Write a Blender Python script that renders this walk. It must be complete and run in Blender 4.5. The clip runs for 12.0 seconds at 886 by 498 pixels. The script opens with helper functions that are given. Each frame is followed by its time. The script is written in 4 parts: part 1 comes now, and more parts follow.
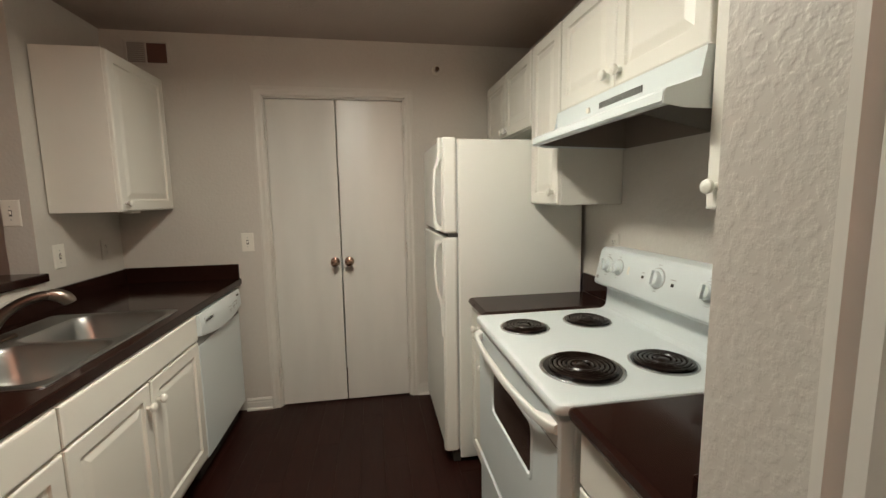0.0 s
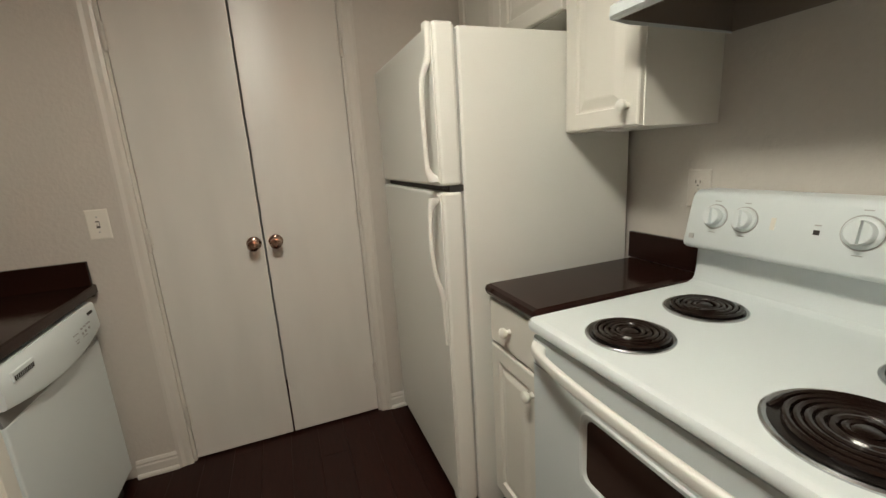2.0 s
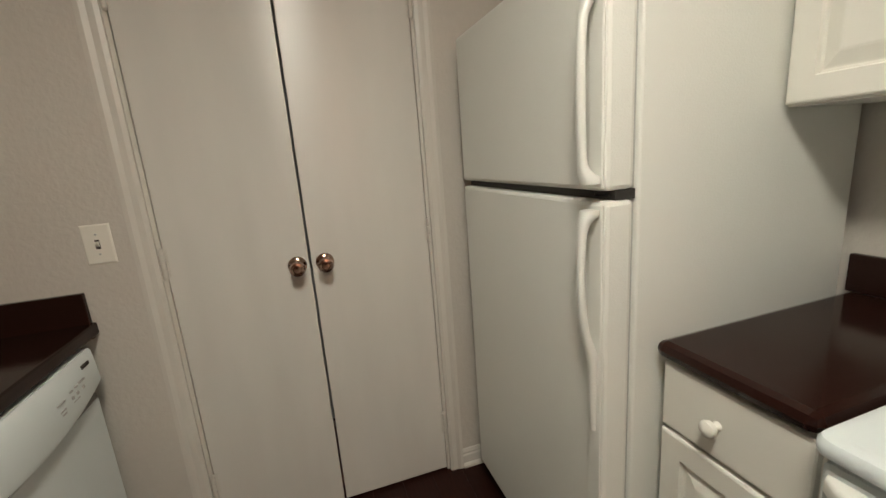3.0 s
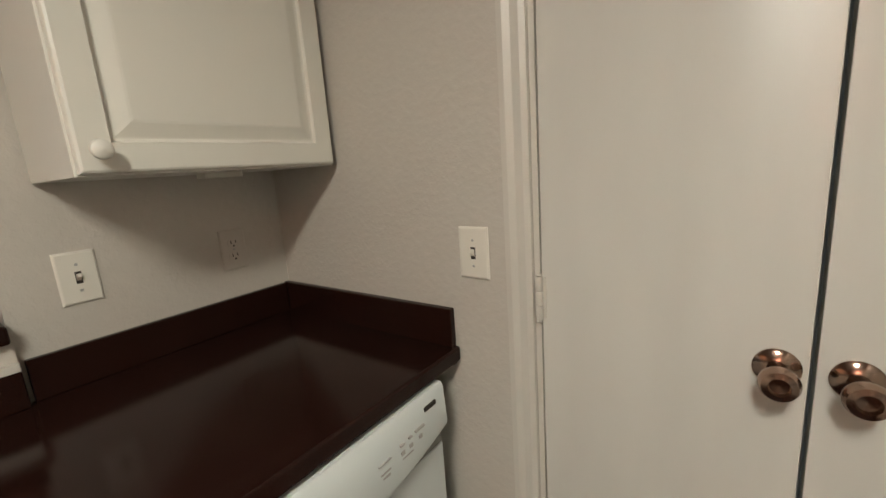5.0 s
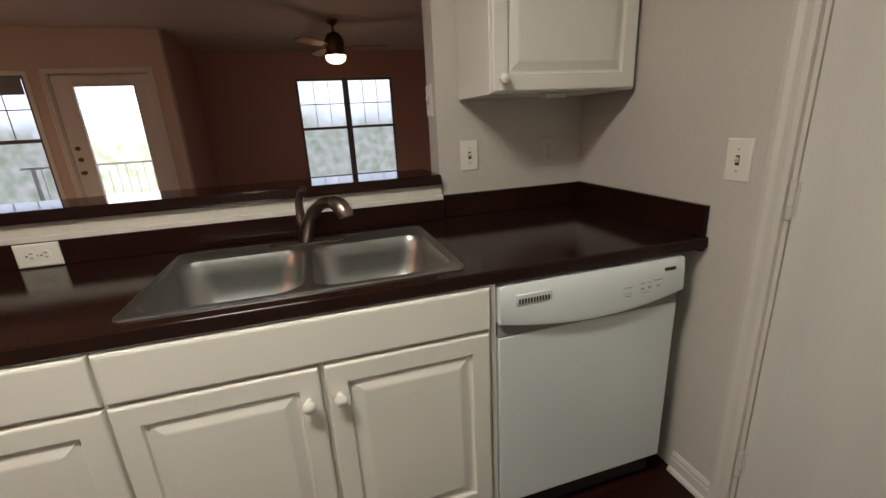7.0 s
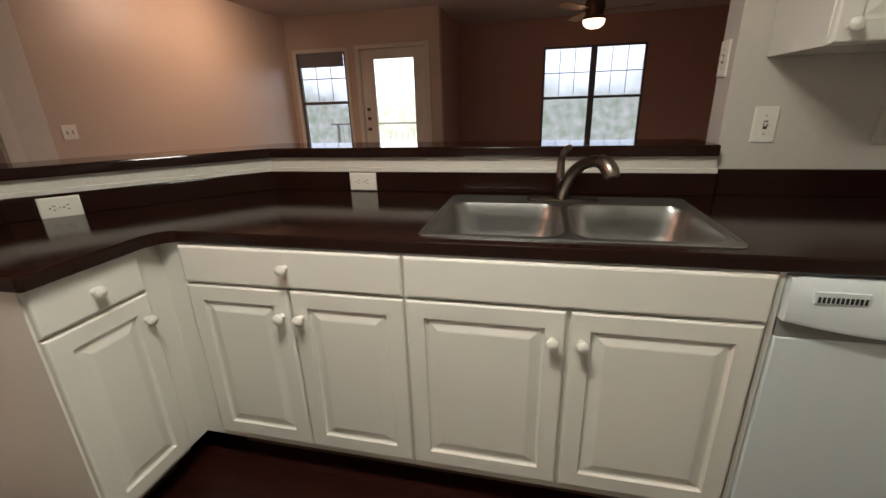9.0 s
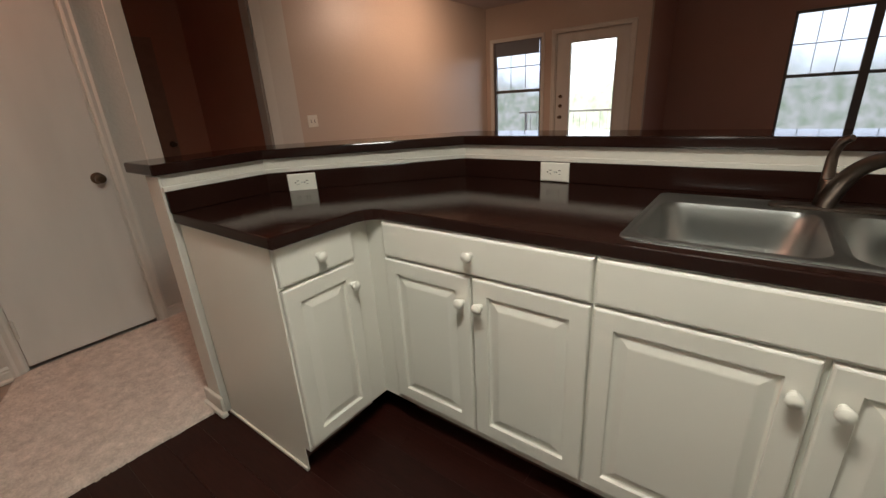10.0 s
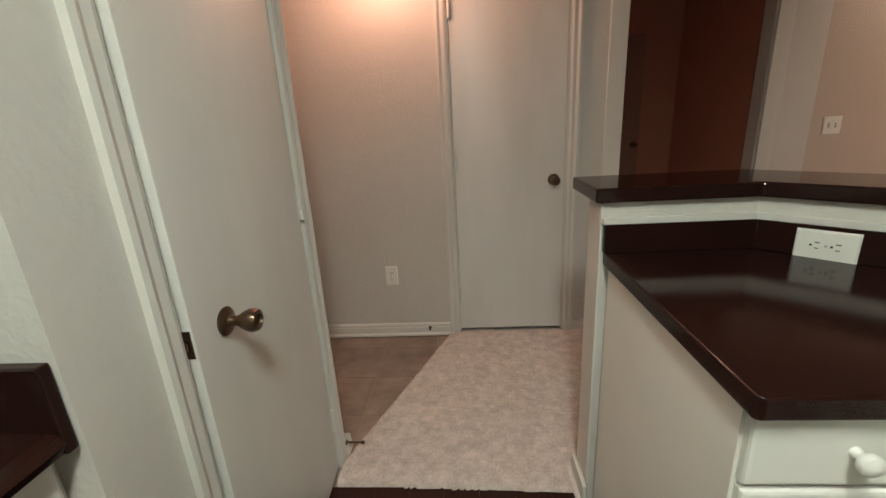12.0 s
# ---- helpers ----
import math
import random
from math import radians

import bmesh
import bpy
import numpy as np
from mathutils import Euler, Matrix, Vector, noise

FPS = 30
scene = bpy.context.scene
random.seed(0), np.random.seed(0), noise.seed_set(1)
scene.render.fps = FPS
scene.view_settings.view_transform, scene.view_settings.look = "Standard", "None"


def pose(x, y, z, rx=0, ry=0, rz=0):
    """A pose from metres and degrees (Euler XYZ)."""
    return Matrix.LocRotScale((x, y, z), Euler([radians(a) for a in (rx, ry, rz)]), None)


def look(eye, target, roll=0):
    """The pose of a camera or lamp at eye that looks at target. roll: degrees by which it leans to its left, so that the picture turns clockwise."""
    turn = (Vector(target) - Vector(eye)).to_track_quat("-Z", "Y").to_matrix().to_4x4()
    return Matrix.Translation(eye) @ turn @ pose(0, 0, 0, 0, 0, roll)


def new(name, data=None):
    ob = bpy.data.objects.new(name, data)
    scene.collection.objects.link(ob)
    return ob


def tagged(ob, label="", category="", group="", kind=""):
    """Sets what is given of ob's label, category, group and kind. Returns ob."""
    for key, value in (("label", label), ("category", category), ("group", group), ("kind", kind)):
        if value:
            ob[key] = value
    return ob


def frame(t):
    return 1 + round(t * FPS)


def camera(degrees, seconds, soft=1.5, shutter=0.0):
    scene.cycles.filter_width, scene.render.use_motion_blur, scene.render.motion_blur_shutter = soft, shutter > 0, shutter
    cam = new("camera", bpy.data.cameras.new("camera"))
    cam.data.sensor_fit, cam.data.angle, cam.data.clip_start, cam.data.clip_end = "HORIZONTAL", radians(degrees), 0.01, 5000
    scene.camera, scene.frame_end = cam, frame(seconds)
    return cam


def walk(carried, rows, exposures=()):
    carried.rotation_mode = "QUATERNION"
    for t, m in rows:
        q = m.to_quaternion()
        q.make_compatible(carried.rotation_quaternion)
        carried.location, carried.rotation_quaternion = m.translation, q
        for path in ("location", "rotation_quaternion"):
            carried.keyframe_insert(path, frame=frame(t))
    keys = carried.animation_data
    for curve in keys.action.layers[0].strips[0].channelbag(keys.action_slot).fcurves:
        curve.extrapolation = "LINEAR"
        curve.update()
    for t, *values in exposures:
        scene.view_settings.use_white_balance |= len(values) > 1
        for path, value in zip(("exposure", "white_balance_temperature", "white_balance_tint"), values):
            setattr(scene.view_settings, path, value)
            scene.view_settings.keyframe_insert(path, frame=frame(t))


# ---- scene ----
cam = camera(93.9, 12.0)
PATH = [
    (0, (0.232, 0.142, 1.419), (0.557, 2.1, 1.172), -0.9),
    (0.5, (0.172, 0.341, 1.401), (0.613, 2.271, 1.121), -1.9),
    (1, (0.114, 0.521, 1.355), (0.721, 2.392, 0.992), -2.8),
    (1.5, (0.104, 0.737, 1.335), (0.761, 2.579, 0.917), -3.2),
    (2, (0.107, 0.972, 1.332), (0.8, 2.797, 0.894), -3.6),
    (2.5, (0.071, 1.233, 1.331), (0.752, 3.061, 0.892), -3.9),
    (4.5, (-0.084, 2.156, 1.341), (-0.611, 4.045, 0.949), -4.4),
    (5, (-0.099, 2.212, 1.347), (-1.251, 3.8, 0.957), -4.1),
    (5.5, (-0.02, 2.18, 1.346), (-1.605, 3.316, 0.899), -2.5),
    (6, (0.091, 2.062, 1.338), (-1.635, 2.935, 0.832), -3.6),
    (6.5, (0.214, 1.941, 1.312), (-1.574, 2.651, 0.766), -3.6),
    (8.5, (0.379, 1.762, 1.271), (-1.503, 1.626, 0.608), -1.7),
    (9, (0.373, 1.715, 1.259), (-1.465, 1.286, 0.597), -1.8),
    (9.5, (0.375, 1.674, 1.256), (-1.327, 0.864, 0.587), -3.1),
    (10, (0.329, 1.641, 1.252), (-1.159, 0.487, 0.577), -3.4),
    (10.5, (0.205, 1.59, 1.263), (-0.968, 0.116, 0.59), -2.8),
    (11, (0.083, 1.485, 1.285), (-0.683, -0.241, 0.626), -2.9),
    (11.5, (0.077, 1.306, 1.29), (-0.241, -0.567, 0.664), -3.2),
    (12, (0.121, 1.061, 1.285), (0.251, -0.849, 0.705), -3.2),
]
walk(cam, [(t, look(eye, target, roll)) for t, eye, target, roll in PATH],
     [(0, 0.10, 6700, 8), (2.5, 0.0, 6700, 8), (4.5, 0.38, 6600, 8), (5.0, 0.38, 6600, 8), (5.5, 0.24, 6550, 8), (6.0, 0.17, 6550, 8), (6.5, 0.08, 6500, 9), (8.5, 0.12, 6500, 9), (10.0, 0.14, 6400, 6), (11.0, 0.24, 6130, 1), (12.0, 0.47, 5950, -3)])
# ---------- light ----------
world = bpy.data.worlds.new("sky")
scene.world = world
world.use_nodes = True
wn = world.node_tree
sky = wn.nodes.new("ShaderNodeTexSky")
sky.sky_type = 'NISHITA'
sky.sun_disc = False
sky.sun_elevation = radians(32)
sky.sun_rotation = radians(150)
bg = wn.nodes["Background"]
bg.inputs[1].default_value = 0.15
wn.links.new(sky.outputs[0], bg.inputs[0])

sun = new("sun", bpy.data.lights.new("sun", 'SUN'))
sun.data.energy = 3.5
sun.data.angle = radians(10)
sun.data.color = (1.0, 0.95, 0.88)
sun.matrix_world = look((-20, -20, 25), (-8, 0, 0))


def lamp(name, kind, m, watts, colour, size=0.2, size_y=None):
    d = bpy.data.lights.new(name, kind)
    d.energy, d.color = watts, colour
    if kind == 'AREA':
        d.size = size
        if size_y:
            d.shape, d.size_y = 'RECTANGLE', size_y
    else:
        d.shadow_soft_size = size
    ob = new(name, d)
    ob.matrix_world = m
    return ob


kitchen = lamp("kitchen_ceiling_light", 'AREA', pose(0.06, 1.40, 2.34), 26.5, (1.0, 0.957, 0.85), 0.24, 0.60)
kitchen.data.spread = radians(171)
lamp("kitchen_light_glow", 'POINT', pose(0.06, 1.40, 2.26), 3.4, (1.0, 0.957, 0.85), 0.12)
lamp("hall_ceiling_light", 'POINT', pose(0.50, -1.06, 2.17), 16.5, (1.0, 0.49, 0.34), 0.07)
wash = lamp("living_wall_light", 'SPOT', look((-4.0, -0.95, 2.46), (-4.0, -2.15, 1.25)), 88, (1.0, 0.65, 0.47), 0.10)
wash.data.spot_size, wash.data.spot_blend = radians(162), 1.0
lamp("fan_bulb", 'POINT', pose(-5.45, 2.29, 2.02), 3.0, (1.0, 0.58, 0.36), 0.12)


# ---------- materials ----------
def hexa(r, g, b):
    return (r, g, b, 1.0)


def material(name, colour, rough=0.5, metal=0.0, grain=0.0, grain_scale=40.0, spots=0.0, spot_scale=3.0, bump=0.0, bump_scale=120.0,
             stretch=(1, 1, 1), per_piece=0.0, coat=0.0, rough_var=0.0, detail=4.0, shine=0.5, plateau=False, bump_detail=3.0, brushed=0.0):
    m = bpy.data.materials.new(name)
    m.use_nodes = True
    nt = m.node_tree
    p = nt.nodes["Principled BSDF"]
    p.inputs["Base Color"].default_value = hexa(*colour)
    p.inputs["Roughness"].default_value = rough
    p.inputs["Metallic"].default_value = metal
    p.inputs["Specular IOR Level"].default_value = shine
    if brushed:
        p.inputs["Anisotropic"].default_value = brushed
        p.inputs["Anisotropic Rotation"].default_value = 0.25
        tangent = nt.nodes.new("ShaderNodeTangent")
        tangent.direction_type, tangent.axis = 'RADIAL', 'Z'
        nt.links.new(tangent.outputs[0], p.inputs["Tangent"])
    if coat:
        p.inputs["Coat Weight"].default_value = coat
        p.inputs["Coat Roughness"].default_value = 0.12
    co = nt.nodes.new("ShaderNodeTexCoord")
    geo = nt.nodes.new("ShaderNodeNewGeometry")
    mp = nt.nodes.new("ShaderNodeMapping")
    mp.inputs["Scale"].default_value = stretch
    nt.links.new(geo.outputs["Position"], mp.inputs["Vector"])

    def noise_at(scale, det):
        n = nt.nodes.new("ShaderNodeTexNoise")
        n.inputs["Scale"].default_value = scale
        n.inputs["Detail"].default_value = det
        nt.links.new(mp.outputs[0], n.inputs["Vector"])
        return n.outputs["Fac"]

    def scaled(src, lo, hi):
        r = nt.nodes.new("ShaderNodeMapRange")
        r.inputs["From Min"].default_value, r.inputs["From Max"].default_value = 0.25, 0.75
        r.inputs["To Min"].default_value, r.inputs["To Max"].default_value = lo, hi
        nt.links.new(src, r.inputs["Value"])
        return r.outputs[0]

    factors = []
    if grain:
        factors.append(scaled(noise_at(grain_scale, detail), 1 - grain, 1 + grain))
    if spots:
        factors.append(scaled(noise_at(spot_scale, 3.0), 1 - spots, 1 + spots))
    if per_piece:
        oi = nt.nodes.new("ShaderNodeObjectInfo")
        r = nt.nodes.new("ShaderNodeMapRange")
        r.inputs["To Min"].default_value, r.inputs["To Max"].default_value = 1 - per_piece, 1 + per_piece
        nt.links.new(oi.outputs["Random"], r.inputs["Value"])
        factors.append(r.outputs[0])
    if factors:
        f = factors[0]
        for g in factors[1:]:
            mul = nt.nodes.new("ShaderNodeMath")
            mul.operation = 'MULTIPLY'
            nt.links.new(f, mul.inputs[0])
            nt.links.new(g, mul.inputs[1])
            f = mul.outputs[0]
        vm = nt.nodes.new("ShaderNodeVectorMath")
        vm.operation = 'SCALE'
        vm.inputs[0].default_value = colour
        nt.links.new(f, vm.inputs["Scale"])
        nt.links.new(vm.outputs[0], p.inputs["Base Color"])
    if rough_var:
        nt.links.new(scaled(noise_at(6.0, 5.0), rough - rough_var, rough + rough_var), p.inputs["Roughness"])
    if bump:
        b = nt.nodes.new("ShaderNodeBump")
        b.inputs["Strength"].default_value = 1.0
        b.inputs["Distance"].default_value = bump
        height = noise_at(bump_scale, bump_detail)
        if plateau:
            r = nt.nodes.new("ShaderNodeMapRange")
            r.interpolation_type = 'SMOOTHSTEP'
            r.inputs["From Min"].default_value, r.inputs["From Max"].default_value = 0.38, 0.66
            nt.links.new(height, r.inputs["Value"])
            height = r.outputs[0]
        nt.links.new(height, b.inputs["Height"])
        nt.links.new(b.outputs[0], p.inputs["Normal"])
    return m


def glowing(name, colour, strength):
    m = bpy.data.materials.new(name)
    m.use_nodes = True
    p = m.node_tree.nodes["Principled BSDF"]
    p.inputs["Base Color"].default_value = hexa(*colour)
    p.inputs["Emission Color"].default_value = hexa(*colour)
    p.inputs["Emission Strength"].default_value = strength
    return m


M_WALL = material("wall_paint", (0.565, 0.532, 0.48), 0.5, grain=0.02, spots=0.03, spot_scale=1.5, bump=0.00045, bump_scale=64, plateau=True)
M_WARM = material("living_wall_paint", (0.50, 0.40, 0.325), 0.36, grain=0.02, spots=0.03, spot_scale=1.5, bump=0.0005, bump_scale=80, plateau=True)
# living wall paint with the unlit side's shade put into its colour
M_WARM_SHADED = material("shaded_living_wall_paint", (0.37, 0.195, 0.155), 0.55, grain=0.02, spots=0.03, spot_scale=1.5, bump=0.0005, bump_scale=80, plateau=True)
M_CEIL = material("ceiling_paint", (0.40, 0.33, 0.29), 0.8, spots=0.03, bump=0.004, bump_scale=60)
M_TRIM = material("trim_paint", (0.62, 0.595, 0.54), 0.38, spots=0.03)
# stretched spots: soft vertical sheen streaks painted into the door colour
M_DOOR = material("door_paint_sheen_bands", (0.64, 0.622, 0.577), 0.30, spots=0.07, spot_scale=5.0, bump=0.0003, bump_scale=12, bump_detail=0.0, stretch=(1.0, 1.0, 0.22), brushed=0.85)
M_CAB = material("cabinet_foil", (0.73, 0.71, 0.645), 0.36, spots=0.02, bump=0.0002, bump_scale=60)
M_APPL = material("appliance_white", (0.66, 0.71, 0.71), 0.28, spots=0.015, bump=0.0002, bump_scale=180)
M_YELLOWED = material("yellowed_plastic", (0.69, 0.69, 0.645), 0.34, spots=0.03)
M_RING = material("burner_ring", (0.50, 0.51, 0.52), 0.22, 1.0, spots=0.08, spot_scale=30)
M_FRIDGE = material("fridge_white", (0.74, 0.74, 0.69), 0.36, spots=0.02, bump=0.0006, bump_scale=260)
M_GREYP = material("grey_plastic", (0.42, 0.43, 0.41), 0.4)
M_GASKET = material("dark_gasket", (0.03, 0.028, 0.025), 0.6)
M_COUNTER = material("dark_laminate", (0.0185, 0.0072, 0.0054), 0.098, shine=0.18, grain=0.25, grain_scale=420, spots=0.12, spot_scale=5, bump=0.0001, bump_scale=300, rough_var=0.02)
M_BARTOP = material("dark_bar_laminate", (0.0185, 0.0072, 0.0054), 0.06, shine=0.20, grain=0.25, grain_scale=420, spots=0.12, spot_scale=5)
M_BLACK = material("black_enamel", (0.012, 0.010, 0.009), 0.22)
M_COIL = material("burner_coil", (0.011, 0.006, 0.0045), 0.2, bump=0.0003, bump_scale=300)
M_CHROME = material("chrome", (0.62, 0.61, 0.59), 0.2, 1.0, rough_var=0.06)
M_STEEL = material("brushed_steel", (0.38, 0.385, 0.372), 0.34, 1.0, spots=0.05, spot_scale=4)
M_NICKEL = material("satin_nickel", (0.36, 0.25, 0.195), 0.17, 1.0, rough_var=0.04)
M_BRONZE = material("dark_bronze", (0.13, 0.085, 0.055), 0.3, 0.9)
M_FAUCET = material("worn_faucet", (0.15, 0.115, 0.095), 0.34, 1.0, spots=0.15, spot_scale=30)
M_SPRAY = material("worn_spray_head", (0.30, 0.25, 0.215), 0.3, 1.0, spots=0.2, spot_scale=40)
M_PLATE = material("plate_plastic", (0.76, 0.735, 0.66), 0.35)
M_SLOT = material("dark_slot", (0.03, 0.025, 0.02), 0.7)
M_GLASSDK = material("oven_glass", (0.052, 0.034, 0.028), 0.2)
M_PRINT = material("grey_print", (0.42, 0.42, 0.41), 0.6)
M_WOOD = material("dark_floor_wood", (0.019, 0.0046, 0.0030), 0.42, grain=0.35, grain_scale=16, stretch=(6, 0.6, 1), spots=0.12, per_piece=0.12, bump=0.0004, bump_scale=40, rough_var=0.06, shine=0.22)
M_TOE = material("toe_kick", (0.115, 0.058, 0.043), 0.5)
M_CARPET = material("carpet_pile", (0.56, 0.49, 0.435), 0.95, grain=0.16, grain_scale=110, spots=0.20, spot_scale=22, bump=0.004, bump_scale=190)
M_TILE = material("brown_tile", (0.25, 0.185, 0.145), 0.42, grain=0.30, grain_scale=9, spots=0.15, per_piece=0.10, bump=0.001, bump_scale=30)
M_GROUT = material("tile_grout", (0.30, 0.235, 0.19), 0.9, grain=0.1)
M_VENT = material("vent_paint", (0.30, 0.27, 0.24), 0.5)
# dark red-brown: the corridor's lack of light is put into the wall colour
M_DIM_WALL = material("dim_wall_paint", (0.46, 0.205, 0.135), 0.6, spots=0.04)
M_MUNTIN = material("window_frame_dark", (0.09, 0.085, 0.085), 0.45)
M_RAIL = material("railing_paint", (0.80, 0.80, 0.80), 0.5, spots=0.04)
M_SHADE = material("roller_shade", (0.16, 0.17, 0.19), 0.7)
M_BLADE = material("fan_blade_wood", (0.28, 0.15, 0.08), 0.4, grain=0.2, grain_scale=20)
M_CONCRETE = material("balcony_concrete", (0.50, 0.48, 0.45), 0.9, grain=0.1, spots=0.08)
M_GRASS = material("lawn", (0.10, 0.12, 0.05), 0.95, grain=0.3, grain_scale=3, spots=0.2, spot_scale=0.3)
M_BROWN_DOOR = material("brown_door", (0.30, 0.17, 0.12), 0.45, grain=0.1, grain_scale=12)
M_BARK = material("bark", (0.50, 0.44, 0.40), 0.9, grain=0.3, grain_scale=12)
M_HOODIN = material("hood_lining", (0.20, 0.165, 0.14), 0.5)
# darker grey for grip, slots and seam: recess shade put into the colour
M_RECESS = material("grip_shadow_plastic", (0.22, 0.22, 0.21), 0.5)
M_FILTER = material("hood_filter", (0.10, 0.085, 0.07), 0.5, 0.6, grain=0.2, grain_scale=200)
M_LENS = glowing("lamp_glass", (1.0, 0.78, 0.55), 3.2)


def clear_glass(name, tint):
    m = bpy.data.materials.new(name)
    m.use_nodes = True
    nt = m.node_tree
    nt.nodes.remove(nt.nodes["Principled BSDF"])
    t = nt.nodes.new("ShaderNodeBsdfTransparent")
    t.inputs[0].default_value = hexa(*tint)
    g = nt.nodes.new("ShaderNodeBsdfGlossy")
    g.inputs["Roughness"].default_value = 0.02
    x = nt.nodes.new("ShaderNodeMixShader")
    x.inputs[0].default_value = 0.05
    nt.links.new(t.outputs[0], x.inputs[1])
    nt.links.new(g.outputs[0], x.inputs[2])
    nt.links.new(x.outputs[0], nt.nodes["Material Output"].inputs[0])
    return m


M_GLASS = clear_glass("clear_glass", (0.97, 0.98, 0.97))
M_SCREEN = clear_glass("screened_glass", (0.60, 0.62, 0.67))

# distant hillside and bright sky seen through the windows: a self-glowing backdrop, daylight painted in
M_FAR = bpy.data.materials.new("glowing_far_hillside")
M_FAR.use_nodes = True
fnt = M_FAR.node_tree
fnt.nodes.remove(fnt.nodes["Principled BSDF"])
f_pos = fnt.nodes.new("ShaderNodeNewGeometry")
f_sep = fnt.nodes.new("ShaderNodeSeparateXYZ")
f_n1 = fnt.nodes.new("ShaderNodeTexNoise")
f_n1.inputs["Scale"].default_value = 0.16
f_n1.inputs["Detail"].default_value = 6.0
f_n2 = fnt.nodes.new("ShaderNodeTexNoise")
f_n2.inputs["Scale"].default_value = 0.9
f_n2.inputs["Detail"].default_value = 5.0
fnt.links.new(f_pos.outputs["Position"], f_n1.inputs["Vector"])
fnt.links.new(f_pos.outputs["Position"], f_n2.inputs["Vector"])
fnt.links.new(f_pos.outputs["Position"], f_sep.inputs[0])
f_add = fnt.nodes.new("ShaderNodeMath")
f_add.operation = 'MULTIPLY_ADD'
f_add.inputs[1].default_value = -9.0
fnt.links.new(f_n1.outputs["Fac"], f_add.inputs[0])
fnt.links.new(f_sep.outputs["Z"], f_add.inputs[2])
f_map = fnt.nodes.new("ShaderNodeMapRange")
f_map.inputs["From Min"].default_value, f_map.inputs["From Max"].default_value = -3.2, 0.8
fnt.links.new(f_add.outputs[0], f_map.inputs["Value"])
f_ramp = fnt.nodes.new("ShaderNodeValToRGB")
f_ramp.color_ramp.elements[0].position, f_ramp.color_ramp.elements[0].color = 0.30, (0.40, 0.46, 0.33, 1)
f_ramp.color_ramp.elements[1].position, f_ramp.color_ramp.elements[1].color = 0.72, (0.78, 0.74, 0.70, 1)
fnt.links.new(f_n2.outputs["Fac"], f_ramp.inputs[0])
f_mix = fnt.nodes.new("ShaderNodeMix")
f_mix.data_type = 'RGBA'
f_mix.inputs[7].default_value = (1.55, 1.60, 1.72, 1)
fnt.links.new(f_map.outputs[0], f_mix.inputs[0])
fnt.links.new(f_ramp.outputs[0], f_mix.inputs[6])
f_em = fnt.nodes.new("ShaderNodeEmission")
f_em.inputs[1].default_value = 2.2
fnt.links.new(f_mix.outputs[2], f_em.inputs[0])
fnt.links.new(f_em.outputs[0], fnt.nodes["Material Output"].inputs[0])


# ---------- shape helpers ----------
def quad(bm, vs):
    try:
        return bm.faces.new(vs)
    except ValueError:
        return None


def add_box(bm, x0, x1, y0, y1, z0, z1):
    v = [bm.verts.new(c) for c in ((x0, y0, z0), (x1, y0, z0), (x1, y1, z0), (x0, y1, z0), (x0, y0, z1), (x1, y0, z1), (x1, y1, z1), (x0, y1, z1))]
    for f in ((3, 2, 1, 0), (4, 5, 6, 7), (0, 1, 5, 4), (1, 2, 6, 5), (2, 3, 7, 6), (3, 0, 4, 7)):
        quad(bm, [v[i] for i in f])
    return v


def loft(bm, rings, cap_first=True, cap_last=True):
    loops = [[bm.verts.new(c) for c in r] for r in rings]
    n = len(loops[0])
    for a, b in zip(loops, loops[1:]):
        for i in range(n):
            quad(bm, [a[i], a[(i + 1) % n], b[(i + 1) % n], b[i]])
    if cap_first:
        quad(bm, loops[0][::-1])
    if cap_last:
        quad(bm, loops[-1])
    return loops


def add_lathe(bm, profile, m=Matrix(), n=24):
    """profile: (radius, height) along the local z axis."""
    rings = [[m @ Vector((r * math.cos(2 * math.pi * i / n), r * math.sin(2 * math.pi * i / n), h)) for i in range(n)] for r, h in profile]
    loft(bm, rings)


def add_tube(bm, points, radius, n=10, flat=1.0):
    """A swept tube; radius: a number or one for each point. flat: the second axis's share."""
    pts = [Vector(p) for p in points]
    rad = radius if isinstance(radius, (list, tuple)) else [radius] * len(pts)
    up = None
    rings = []
    for i, p in enumerate(pts):
        d = (pts[min(i + 1, len(pts) - 1)] - pts[max(i - 1, 0)]).normalized()
        if up is None:
            up = d.orthogonal().normalized()
        up = (up - d * up.dot(d)).normalized()
        side = d.cross(up)
        rings.append([p + rad[i] * (math.cos(2 * math.pi * k / n) * up + flat * math.sin(2 * math.pi * k / n) * side) for k in range(n)])
    loft(bm, rings)


def add_prism(bm, loop, z0, z1):
    loft(bm, [[(x, y, z0) for x, y in loop], [(x, y, z1) for x, y in loop]])


def smooth_path(points, steps=6):
    """Catmull-Rom through the points."""
    p = [Vector(q) for q in points]
    p = [2 * p[0] - p[1]] + p + [2 * p[-1] - p[-2]]
    out = []
    for i in range(1, len(p) - 2):
        for k in range(steps):
            t = k / steps
            out.append(0.5 * (2 * p[i] + (p[i + 1] - p[i - 1]) * t + (2 * p[i - 1] - 5 * p[i] + 4 * p[i + 1] - p[i + 2]) * t * t
                              + (3 * p[i] - p[i - 1] - 3 * p[i + 1] + p[i + 2]) * t ** 3))
    return out + [p[-2]]


